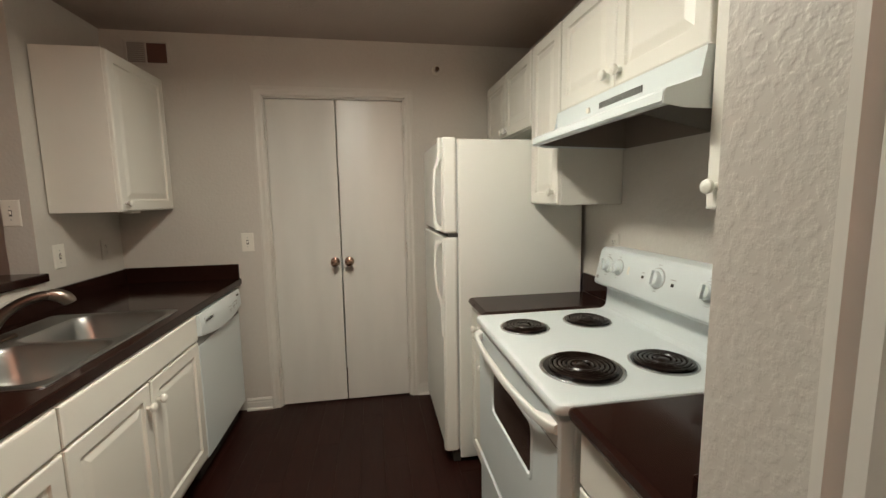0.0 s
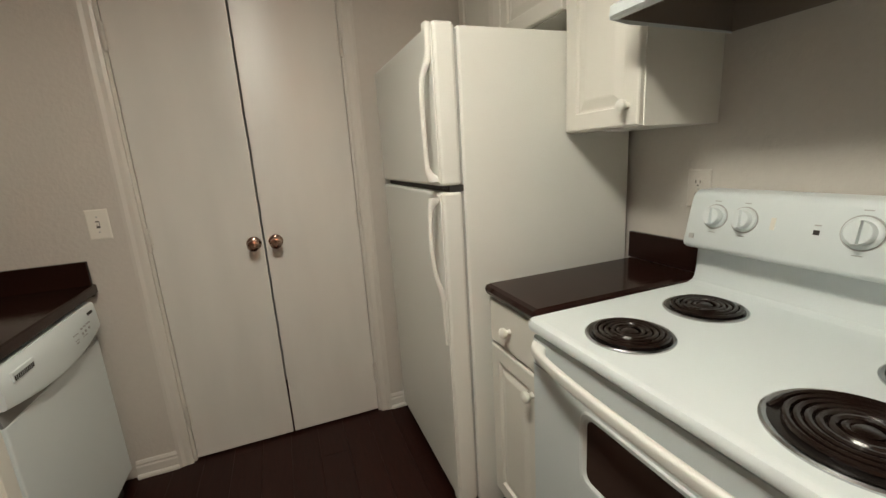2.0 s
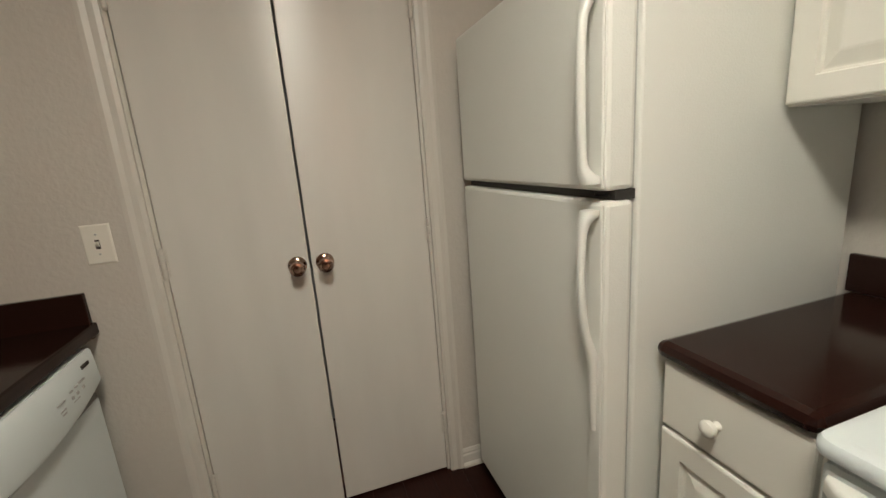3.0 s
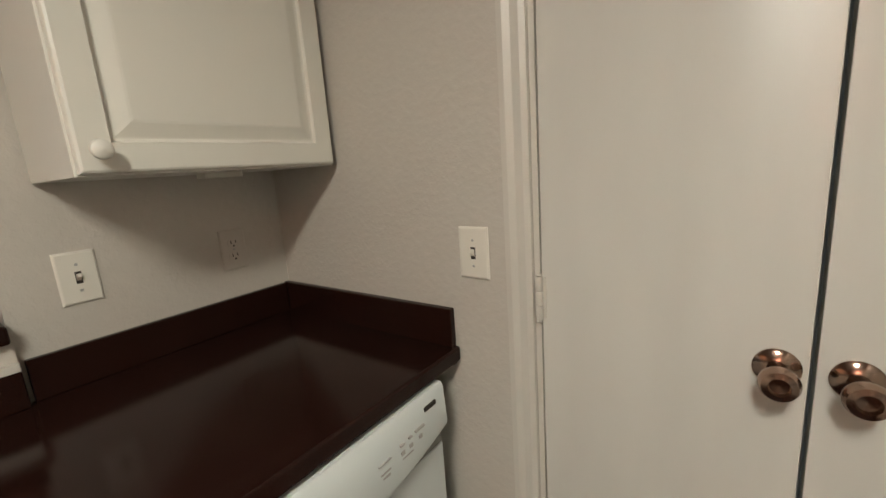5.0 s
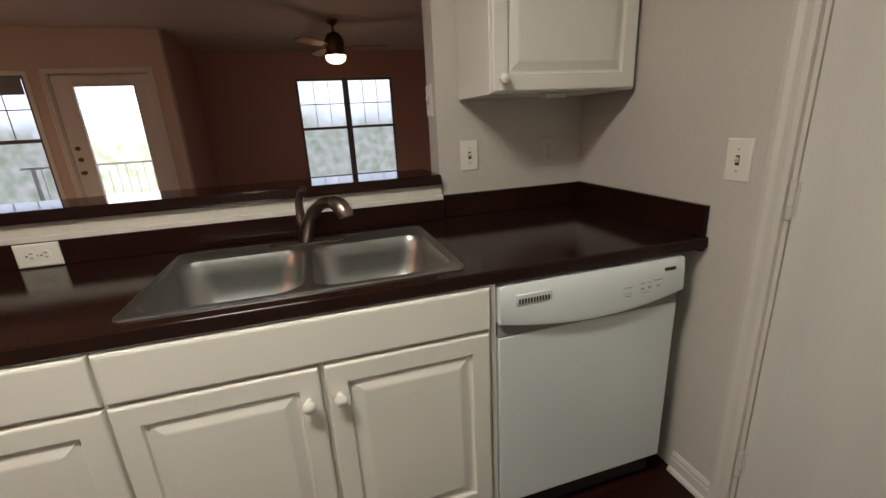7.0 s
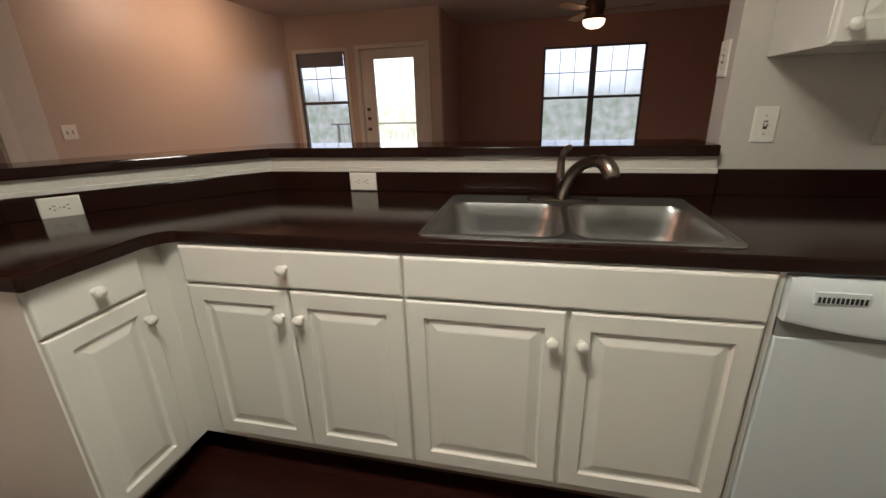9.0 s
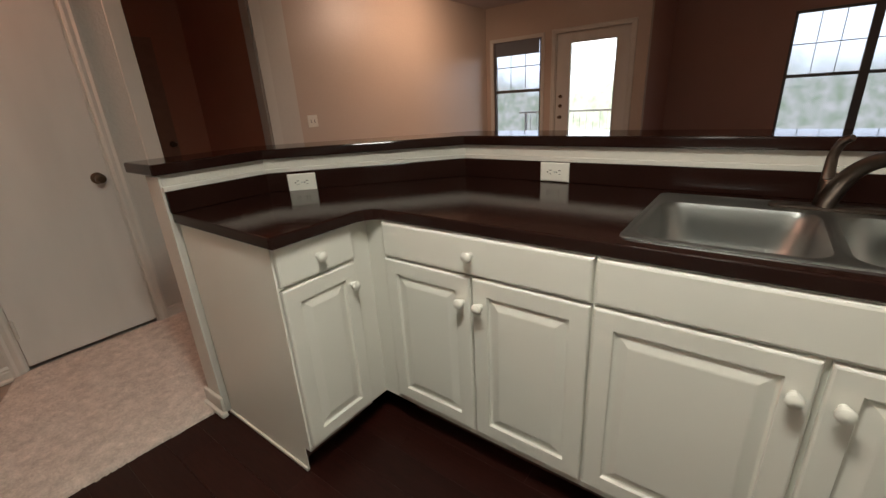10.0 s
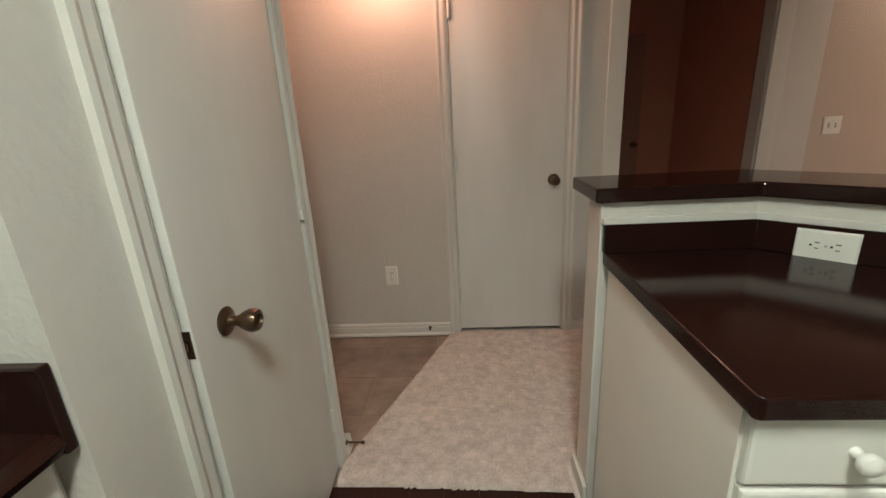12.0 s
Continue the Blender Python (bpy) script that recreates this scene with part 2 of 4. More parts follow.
def rrect(cx, cy, w, h, r, z, k=5):
    out = []
    for sx, sy, a0 in ((1, 1, 0), (-1, 1, 90), (-1, -1, 180), (1, -1, 270)):
        for i in range(k + 1):
            a = radians(a0 + 90 * i / k)
            out.append((cx + sx * (w / 2 - r) + r * math.cos(a), cy + sy * (h / 2 - r) + r * math.sin(a), z))
    return out


def make(name, bm, mat, parent=None, bevel=0.0, smooth=False, segments=2):
    """Turns a bmesh into an object, under its thing if one is given."""
    bmesh.ops.recalc_face_normals(bm, faces=bm.faces[:])
    me = bpy.data.meshes.new(name)
    if smooth:
        for f in bm.faces:
            f.smooth = True
    bm.to_mesh(me)
    bm.free()
    me.materials.append(mat)
    ob = new(name, me)
    if parent:
        ob.parent = parent
    if smooth:
        me.set_sharp_from_angle(angle=radians(38))
    if bevel:
        b = ob.modifiers.new("bevel", 'BEVEL')
        b.width, b.segments, b.limit_method, b.angle_limit = bevel, segments, 'ANGLE', radians(40)
    return ob


def boxes(name, items, mat, parent=None, bevel=0.0):
    bm = bmesh.new()
    for it in items:
        add_box(bm, *it)
    return make(name, bm, mat, parent, bevel)


def base(name, m, label, category, group="", kind=""):
    """The Empty at the base of a thing made of parts."""
    e = new(name)
    e.empty_display_size = 0.1
    e.matrix_world = m
    return tagged(e, label, category, group, kind)


def offset_line(pts, d):
    """The polyline shifted to its left by d."""
    out = []
    for i, p in enumerate(pts):
        p = Vector(p)
        dirs = []
        if i > 0:
            dirs.append((p - Vector(pts[i - 1])).normalized())
        if i < len(pts) - 1:
            dirs.append((Vector(pts[i + 1]) - p).normalized())
        ns = [Vector((-q.y, q.x)) for q in dirs]
        n = sum(ns, Vector((0, 0)))
        n.normalize()
        out.append(p + n * (d / n.dot(ns[0])))
    return out


def strip(pts, d0, d1):
    """A closed loop between two shifts of a polyline."""
    return [tuple(p) for p in offset_line(pts, d0)] + [tuple(p) for p in offset_line(pts, d1)][::-1]


def structure(ob):
    return tagged(ob, kind="structure")


# ---------- the plan ----------
FAR = 3.0            # wall with the pantry doors
XL, XR = -1.32, 1.335  # side walls of the kitchen
XC = 0.668           # wall with the closet door
CEIL, CEIL2 = 2.43, 2.55
YH = -1.31           # hall wall
XD, XW = -6.0, -7.6  # wall with the glass door; wall with the wide window
YO = -2.15           # warm-lit living room wall
BAR = [(-1.30, 2.34), (-1.30, 0.545), (-0.655, -0.08), (-0.25, -0.08)]


def wall(name, x0, x1, y0, y1, z0, z1, holes=(), axis='x', mat=None):
    """A straight wall; holes: (from, to, bottom, top) along the axis."""
    items = []
    lo, hi = (x0, x1) if axis == 'x' else (y0, y1)

    def piece(a, b, za, zb):
        if b - a > 1e-4 and zb - za > 1e-4:
            items.append((a, b, y0, y1, za, zb) if axis == 'x' else (x0, x1, a, b, za, zb))
    at = lo
    for a, b, za, zb in sorted(holes):
        piece(at, a, z0, z1)
        piece(a, b, z0, za)
        piece(a, b, zb, z1)
        at = b
    piece(at, hi, z0, z1)
    return structure(boxes(name, items, mat or M_WALL))


PX0, PX1, PZ = -0.440, 0.458, 2.075    # pantry doorway
DY0, DY1 = -0.232, 0.402               # closet doorway
HX0, HX1 = -0.435, 0.205               # hall doorway
T = 0.12
wall("wall_north", -1.44, 1.455, FAR, FAR + T, 0, CEIL, [(PX0, PX1, 0, PZ)])
wall("wall_pantry_back", -0.7, 0.7, FAR + 0.6, FAR + 0.7, 0, CEIL)
wall("wall_east", XR, XR + T, 0.612, FAR, 0, CEIL, axis='y')
wall("wall_stub", XC + T, XR + T, 0.480, 0.612, 0, CEIL)
wall("wall_closet", XC, XC + T, -0.330, 0.612, 0, CEIL, [(DY0, DY1, 0, 2.05)], 'y')
wall("wall_closet_back", 1.3, 1.4, -0.210, 0.480, 0, CEIL, axis='y')
wall("wall_closet_side", XC + T, 3.0, -0.330, -0.210, 0, CEIL)
wall("wall_entry_end", 2.9, 3.0, YH, -0.330, 0, CEIL, axis='y')
wall("wall_hall", -0.705, 3.0, YH - T, YH, 0, CEIL, [(HX0, HX1, 0, 2.05)])
wall("wall_west", XL - T, XL, 2.34, FAR, 0, CEIL2, axis='y')
wall("wall_corridor_east", -0.68, -0.56, -3.6, YH - T, 0, CEIL, axis='y', mat=M_DIM_WALL)
wall("wall_corridor_west", -2.17, -2.05, -3.6, YO - T, 0, CEIL, axis='y', mat=M_DIM_WALL)
wall("wall_corridor_end", -2.17, -0.56, -3.7, -3.6, 0, CEIL, mat=M_DIM_WALL)
wall("wall_living_south", XD, -2.33, YO - T, YO, 0, CEIL2, mat=M_WARM)
wall("wall_glass_door", XD - T, XD, YO - T, 0.27, 0, CEIL2, [(-2.02, -1.20, 0.55, 2.05), (-0.98, 0.06, 0, 2.06)], 'y', mat=M_WARM)
wall("wall_return", XW, XD - T, 0.15, 0.27, 0, CEIL2, mat=M_WARM_SHADED)
wall("wall_window", XW - T, XW, 0.15, 4.9, 0, CEIL2, [(1.73, 3.38, 0.425, 2.115)], 'y', mat=M_WARM_SHADED)
wall("wall_living_north", XW, XL - T, 4.8, 4.92, 0, CEIL2, mat=M_WARM)
wall("wall_living_east", XL - T, XL, FAR + T, 4.8, 0, CEIL2, axis='y', mat=M_WARM)
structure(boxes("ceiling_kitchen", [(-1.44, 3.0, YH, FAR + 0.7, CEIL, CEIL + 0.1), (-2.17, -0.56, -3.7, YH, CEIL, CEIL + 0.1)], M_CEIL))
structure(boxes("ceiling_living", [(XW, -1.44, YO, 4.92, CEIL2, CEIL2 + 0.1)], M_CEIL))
structure(boxes("wall_soffit", [(-1.44, -1.34, YO, 2.34, CEIL + 0.1, CEIL2), (-1.985, -1.44, YO - T, YO, CEIL + 0.1, CEIL2)], M_WALL))
# strip of the living wall in paler paint, which stands in for light on it
wall("wall_opening_side", -2.33, -1.985, YO - T, YO, 0, CEIL2)

# half wall under the bar
bm = bmesh.new()
add_prism(bm, strip(BAR, 0.0, -0.115), 0.0, 1.055)
structure(make("wall_bar", bm, M_WALL))
bm = bmesh.new()
BARL = BAR[:-1] + [(-0.245, -0.08)]
add_prism(bm, strip(BARL, 0.0, 0.021), 0.996, 1.013)
structure(make("trim_bar_ledge", bm, M_TRIM, bevel=0.0015))

# ---------- trim ----------
def casing(name, a0, a1, z1, plane, face, axis='x', w=0.057, side=True):
    """Moulded casing round a doorway in a wall: a0..a1 the clear opening, plane the wall's face, face its outward sign."""
    bm = bmesh.new()
    prof = [(0.0, 0.0), (0.0, 0.010), (0.012, 0.014), (0.030, 0.012), (0.044, 0.018), (w, 0.016), (w, 0.0)]
    path = [(a0, 0.0, -1, 0), (a0, z1, -1, 1), (a1, z1, 1, 1), (a1, 0.0, 1, 0)]
    rings = []
    for a, z, sa, sz in path:
        ring = []
        for u, d in prof:
            p = (a + sa * u, plane + face * d, z + sz * u)
            ring.append(p if axis == 'x' else (p[1], p[0], p[2]))
        rings.append(ring)
    loft(bm, rings)
    return structure(make(name, bm, M_TRIM))


def baseboard(name, runs):
    """runs: (x0, y0, x1, y1, nx, ny): a run along a wall with the way it faces."""
    bm = bmesh.new()
    for x0, y0, x1, y1, nx, ny in runs:
        prof = [(0, 0), (0.024, 0), (0.023, 0.010), (0.018, 0.016), (0.012, 0.018), (0.012, 0.052), (0.008, 0.060), (0.010, 0.068), (0.004, 0.080), (0, 0.082)]
        loft(bm, [[(x + nx * d, y + ny * d, z) for d, z in prof] for x, y in ((x0, y0), (x1, y1))])
    return structure(make(name, bm, M_TRIM))


casing("trim_pantry", PX0, PX1, PZ, FAR, -1)
casing("trim_closet", DY0, DY1, 2.05, XC, -1, 'y')
casing("trim_hall_door", HX0, HX1, 2.05, YH, 1)
structure(boxes("trim_pantry_jamb", [(PX0, PX0 + 0.012, FAR + 0.004, FAR + T, 0, PZ), (PX1 - 0.012, PX1, FAR + 0.004, FAR + T, 0, PZ), (PX0 + 0.012, PX1 - 0.012, FAR + 0.004, FAR + T, PZ - 0.012, PZ)], M_TRIM))
structure(boxes("trim_closet_jamb", [(XC + 0.004, XC + T, DY0, DY0 + 0.012, 0, 2.05), (XC + 0.004, XC + T, DY1 - 0.012, DY1, 0, 2.05), (XC + 0.004, XC + T, DY0 + 0.012, DY1 - 0.012, 2.038, 2.05)], M_TRIM))
structure(boxes("trim_hall_jamb", [(HX0, HX0 + 0.012, YH - T, YH - 0.004, 0, 2.05), (HX1 - 0.012, HX1, YH - T, YH - 0.004, 0, 2.05), (HX0 + 0.012, HX1 - 0.012, YH - T, YH - 0.004, 2.038, 2.05)], M_TRIM))
structure(boxes("trim_corridor_opening", [(-0.715, -0.625, YH, YH + 0.014, 0, CEIL), (-0.72, -0.705, YH - T, YH, 0, CEIL), (-1.985, -1.970, YO - T, YO, 0, CEIL), (-2.09, -1.985, YO, YO + 0.014, 0, CEIL)], M_TRIM, bevel=0.003))
baseboard("baseboard", [(-0.66, FAR, -0.497, FAR, 0, -1), (0.515, FAR, 0.64, FAR, 0, -1), (0.262, YH, 2.9, YH, 0, 1), (-0.6, YH, -0.492, YH, 0, 1),
                        (XC, -0.330, XC, -0.289, -1, 0), (XC, 0.460, XC, 0.612, -1, 0), (XC - 0.024, -0.330, 2.9, -0.330, 0, -1), (-5.98, YO, -2.14, YO, 0, 1),
                        (-0.25, -0.195, -0.70, -0.195, 0, -1), (XW, 0.3, XW, 4.8, 1, 0)])
structure(boxes("trim_bar_plinth", [(-0.2428, -0.228, -0.212, -0.058, 0.024, 0.092), (-0.2428, -0.216, -0.222, -0.044, 0.0, 0.022)], M_TRIM, bevel=0.004))
boxes_end = boxes("trim_bar_end", [(-0.25, -0.243, -0.195, -0.08, 0.082, 1.05)], M_TRIM, bevel=0.002)
structure(boxes_end)


# ---------- doors ----------
def door_knob(parent, m, mat):
    bm = bmesh.new()
    add_lathe(bm, [(0.0, 0), (0.031, 0), (0.032, 0.004), (0.028, 0.008), (0.014, 0.012), (0.011, 0.022), (0.012, 0.030), (0.020, 0.042), (0.0255, 0.054), (0.0265, 0.064), (0.0225, 0.073), (0.014, 0.075), (0.012, 0.068), (0.0, 0.067)], m, 28)
    return make("knob", bm, mat, parent, smooth=True)


def hinge(parent, x, y, z, m=Matrix()):
    """A painted butt hinge: a barrel of three knuckles with its pin, and the leaf's edge beside it."""
    bm = bmesh.new()
    for k in range(3):
        add_lathe(bm, [(0.0, 0), (0.0070, 0), (0.0080, 0.0015), (0.0080, 0.0295), (0.0070, 0.031), (0.0, 0.031)], m @ pose(x, y, z - 0.047 + 0.0315 * k), 12)
    for dz, up in ((-0.047, -1), (0.0475, 1)):
        add_lathe(bm, [(0.0, 0), (0.0055, 0), (0.0075, up * 0.003), (0.003, up * 0.007), (0.0, up * 0.008)], m @ pose(x, y, z + dz), 12)
    add_box(bm, x - 0.013, x + 0.013, y + 0.0045, y + 0.0075, z - 0.045, z + 0.045)
    return make("hinge", bm, M_TRIM, parent, smooth=True)


def flush_door(name, m, w, h, label, knob_x, hinge_x, t=0.035, mat=None, knob_z=0.985, paint=None):
    """A plain slab door; local x along its width, front facing local -y."""
    e = base(name, m, label, "door")
    bm = bmesh.new()
    add_box(bm, 0, w, 0, t, 0, h)
    make("slab", bm, paint or M_DOOR, e, bevel=0.0015)
    if knob_x is not None:
        door_knob(e, pose(knob_x, 0, knob_z, 90, 0, 0), mat or M_NICKEL)
    for z in (0.22, 1.05, h - 0.21):
        hinge(e, hinge_x, -0.007, z)
    return e


pl = flush_door("pantry_door", pose(PX0 + 0.015, FAR - 0.015 + 0.02, 0.012), 0.430, 2.045, "white painted flush pantry door with a satin nickel knob, closed", 0.430 - 0.040, -0.004)
pr = flush_door("pantry_door", pose(PX1 - 0.015 - 0.430, FAR - 0.015 + 0.02, 0.012), 0.430, 2.045, "white painted flush pantry door with a satin nickel knob, closed", 0.045, 0.434)
for d in (pl, pr):
    tagged(d, group="pantry doors")
flush_door("hall_door", pose(HX1 - 0.014, YH + 0.0, 0.036, 0, 0, 180), HX1 - HX0 - 0.028, 2.02, "white painted flush hall door with a bronze knob, closed", HX1 - HX0 - 0.028 - 0.06, 0.004, mat=M_BRONZE, knob_z=0.915)
structure(boxes("wall_behind_hall_door", [(HX0 - 0.1, HX1 + 0.1, YH - T - 0.08, YH - T - 0.01, 0, 2.2)], M_DIM_WALL))
cd = flush_door("closet_door", pose(XC - 0.003, DY0 + 0.014, 0.012, 0, 0, -90 + 1.6) @ pose(-0.606, 0, 0), 0.606, 2.02, "white painted flush closet door with a bronze knob, slightly ajar", 0.107, 0.609, mat=M_BRONZE, knob_z=0.892)
boxes("latch_plate", [(-0.0015, 0.001, 0.005, 0.030, 0.866, 0.924)], M_BRONZE, cd)
boxes("latch_bolt", [(-0.009, -0.0015, 0.010, 0.024, 0.886, 0.904)], M_NICKEL, cd, bevel=0.002)


# ---------- cabinets ----------
def add_rings(bm, w, h, rings, x0=0.0, z0=0.0):
    loft(bm, [[(x0 + i, y, z0 + i), (x0 + w - i, y, z0 + i), (x0 + w - i, y, z0 + h - i), (x0 + i, y, z0 + h - i)] for i, y in rings])


def raised_panel(parent, x, z, w, h, y=-0.019):
    """A routed foil door; its front stands at y."""
    bm = bmesh.new()
    f = 0.052 if w > 0.2 else 0.042
    add_rings(bm, w, h, [(0.0, y + 0.019), (0.0, y + 0.006), (0.002, y + 0.002), (0.006, y), (f, y), (f + 0.003, y + 0.0090), (f + 0.008, y + 0.0105), (f + 0.011, y + 0.0100), (f + 0.036, y + 0.0018), (f + 0.041, y + 0.001)], x, z)
    return make("door", bm, M_CAB, parent)


def drawer_front(parent, x, z, w, h, y=-0.019):
    bm = bmesh.new()
    add_rings(bm, w, h, [(0.0, y + 0.019), (0.0, y + 0.006), (0.002, y + 0.002), (0.007, y)], x, z)
    return make("drawer_front", bm, M_CAB, parent)


def round_knob(parent, x, z, y=-0.019):
    bm = bmesh.new()
    add_lathe(bm, [(0.0, 0), (0.0095, 0), (0.0085, 0.004), (0.007, 0.010), (0.010, 0.014), (0.0155, 0.018), (0.0175, 0.024), (0.0160, 0.030), (0.010, 0.0345), (0.0, 0.036)], pose(x, y, z, 90, 0, 0), 20)
    return make("knob", bm, M_CAB, parent, smooth=True)


def base_cabinet(m, w, d, fronts, label, toe=0.115, h=0.872, hollow=False):
    """fronts: (kind, x, z, w, h, knob) with knob (x, z) or None."""
    e = base("base_cabinet", m, label, "cabinet", "kitchen base cabinets")
    t = 0.018
    if hollow:
        boxes("body", [(0, t, 0, d, toe, h), (w - t, w, 0, d, toe, h), (t, w - t, 0, d, toe, toe + t), (t, w - t, d - t, d, toe + t, h), (t, w - t, 0, t, toe + t, h)], M_CAB, e)
    else:
        boxes("body", [(0, w, 0.0, d, toe, h)], M_CAB, e, bevel=0.001)
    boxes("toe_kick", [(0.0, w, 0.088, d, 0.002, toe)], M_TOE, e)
    for kind, x, z, fw, fh, knob in fronts:
        (raised_panel if kind == 'door' else drawer_front)(e, x, z, fw, fh)
        if knob:
            round_knob(e, *knob)
    return e


def wall_cabinet(m, w, d, z0, z1, doors, label):
    e = base("wall_cabinet", m, label, "cabinet", "kitchen wall cabinets")
    boxes("body", [(0, w, 0.0, d, z0, z1)], M_CAB, e, bevel=0.001)
    for x, fw, knob in doors:
        raised_panel(e, x, z0 + 0.004, fw, z1 - z0 - 0.008)
        if knob:
            round_knob(e, *knob)
    return e


FX = -0.650          # carcass front of the sink run
LEFT = lambda y: pose(FX, y, 0, 0, 0, 90)
D_L = 0.60
# sink base and its neighbour (the corner base)
base_cabinet(LEFT(1.362), 0.905, D_L, [('drawer', 0.004, 0.747, 0.895, 0.122, None), ('door', 0.004, 0.150, 0.440, 0.588, (0.412, 0.652)), ('door', 0.456, 0.150, 0.440, 0.588, (0.487, 0.652))],
             "white foil sink base cabinet with two raised panel doors", hollow=True)
base_cabinet(LEFT(0.62), 0.742, D_L, [('drawer', 0.010, 0.747, 0.728, 0.122, (0.378, 0.815)), ('door', 0.010, 0.150, 0.360, 0.588, (0.342, 0.652)), ('door', 0.378, 0.150, 0.360, 0.588, (0.408, 0.652))],
             "white foil base cabinet with one drawer and two raised panel doors")
# peninsula cabinet facing the range, with an end panel down to the floor
pen = base_cabinet(pose(-0.270, 0.533, 0, 0, 0, 180), 0.30, 0.595, [('drawer', 0.002, 0.743, 0.292, 0.127, (0.146, 0.806)), ('door', 0.002, 0.128, 0.292, 0.605, (0.264, 0.656))],
             "white foil peninsula cabinet with one drawer and door", toe=0.105)
bm = bmesh.new()
loft(bm, [[(x, 0.0, 0.105), (x, 0.036, 0.105), (x, 0.036, 0.002), (x, 0.595, 0.002), (x, 0.595, 0.872), (x, 0.0, 0.872)] for x in (-0.004, -0.0002)])
make("end_panel", bm, M_CAB, pen)
structure(boxes("trim_peninsula_shoe", [(-0.266, -0.257, -0.066, 0.498, 0.0, 0.013)], M_TRIM, bevel=0.003))
# corner filler
filler = base("cabinet_filler", pose(-0.63, 0.5, 0), "white foil corner filler between two base cabinets", "cabinet")
boxes("panel", [(-0.026, 0.0595, 0.012, 0.032, 0.110, 0.872), (-0.040, -0.021, 0.032, 0.118, 0.115, 0.872)], M_CAB, filler, bevel=0.002)

# range wall
RX = 0.725
RIGHT = lambda y: pose(RX, y, 0, 0, 0, -90)
base_cabinet(RIGHT(2.150), 0.298, 0.60, [('drawer', 0.006, 0.715, 0.286, 0.150, (0.135, 0.79)), ('door', 0.006, 0.125, 0.286, 0.580, (0.255, 0.640))],
             "white foil narrow base cabinet beside the range, closed")
base_cabinet(RIGHT(1.020), 0.406, 0.60, [('drawer', 0.006, 0.717, 0.385, 0.150, (0.21, 0.792)), ('door', 0.006, 0.125, 0.385, 0.582, (0.04, 0.648))],
             "white foil base cabinet beside the stub wall, closed", h=0.874)
UX = 1.043
UP = lambda y: pose(UX, y, 0, 0, 0, -90)
UTOP = 2.14
wall_cabinet(UP(2.165), 0.312, 0.288, 1.378, UTOP, [(0.004, 0.304, (0.272, 1.435))], "white foil wall cabinet with one raised panel door")
wall_cabinet(UP(1.842), 0.80, 0.288, 1.765, UTOP, [(0.004, 0.394, (0.366, 1.815)), (0.402, 0.394, (0.432, 1.815))], "white foil wall cabinet with two doors over the range hood")
wall_cabinet(UP(1.036), 0.422, 0.288, 1.378, UTOP, [(0.004, 0.414, (0.036, 1.435))], "white foil wall cabinet with one door beside the stub wall")
wall_cabinet(UP(2.985), 0.81, 0.288, 1.765, UTOP, [(0.008, 0.394, (0.372, 1.80)), (0.408, 0.394, (0.438, 1.80))], "white foil wall cabinet with two doors over the refrigerator")
# sink wall
wall_cabinet(pose(-1.012, 2.432, 0, 0, 0, 90), 0.552, 0.300, 1.372, 2.15, [(0.004, 0.540, (0.034, 1.415))], "white foil wall cabinet with one raised panel door over the counter")


# ---------- counters ----------
def holed_slab(bm, outer, holes, z0, z1):
    loops = []
    for loop in [outer] + holes:
        vs = [bm.verts.new((x, y, z1)) for x, y in loop]
        loops += [bm.edges.new((vs[i], vs[(i + 1) % len(vs)])) for i in range(len(vs))]
    faces = bmesh.ops.triangle_fill(bm, edges=loops, use_beauty=True)["geom"]
    faces = [f for f in faces if isinstance(f, bmesh.types.BMFace)]
    ext = bmesh.ops.extrude_face_region(bm, geom=faces)["geom"]
    bmesh.ops.translate(bm, verts=[v for v in ext if isinstance(v, bmesh.types.BMVert)], vec=(0, 0, z0 - z1))


CZ = 0.914
CF = -0.636
ctr = base("countertop", pose(-1.0, 1.5, 0.874), "dark brown laminate countertop with a low backsplash round the sink", "countertop")
bar_in = [tuple(p) for p in offset_line(BAR, 0.002)]
outer = [(CF, FAR - 0.004), (XL + 0.003, FAR - 0.004), (XL + 0.003, 2.345), (bar_in[0][0], 2.338)] + bar_in[1:3] + [(-0.254, bar_in[3][1]), (-0.254, 0.566), (-0.262, 0.574), (-0.570, 0.575), (-0.600, 0.584), (-0.625, 0.604), (CF, 0.632)]
SX0, SX1, SY0, SY1 = -1.205, -0.685, 1.396, 2.216
bm = bmesh.new()
holed_slab(bm, outer, [[(SX0 + 0.01, SY0 + 0.01), (SX1 - 0.01, SY0 + 0.01), (SX1 - 0.01, SY1 - 0.01), (SX0 + 0.01, SY1 - 0.01)]], 0.876, CZ)
o = make("top", bm, M_COUNTER, ctr, bevel=0.0185, segments=5)
o.matrix_parent_inverse = ctr.matrix_world.inverted()
bm = bmesh.new()
add_prism(bm, strip([(XL, FAR - 0.022), (XL, 2.35)], 0.002, 0.020), CZ, 1.008)
add_prism(bm, strip(BAR, 0.002, 0.020), CZ, 0.995)
add_prism(bm, [(XL + 0.002, FAR - 0.002), (XL + 0.002, FAR - 0.021), (-0.648, FAR - 0.021), (-0.648, FAR - 0.002)], CZ - 0.05, 1.010)
o = make("backsplash", bm, M_COUNTER, ctr, bevel=0.003)
o.matrix_parent_inverse = ctr.matrix_world.inverted()


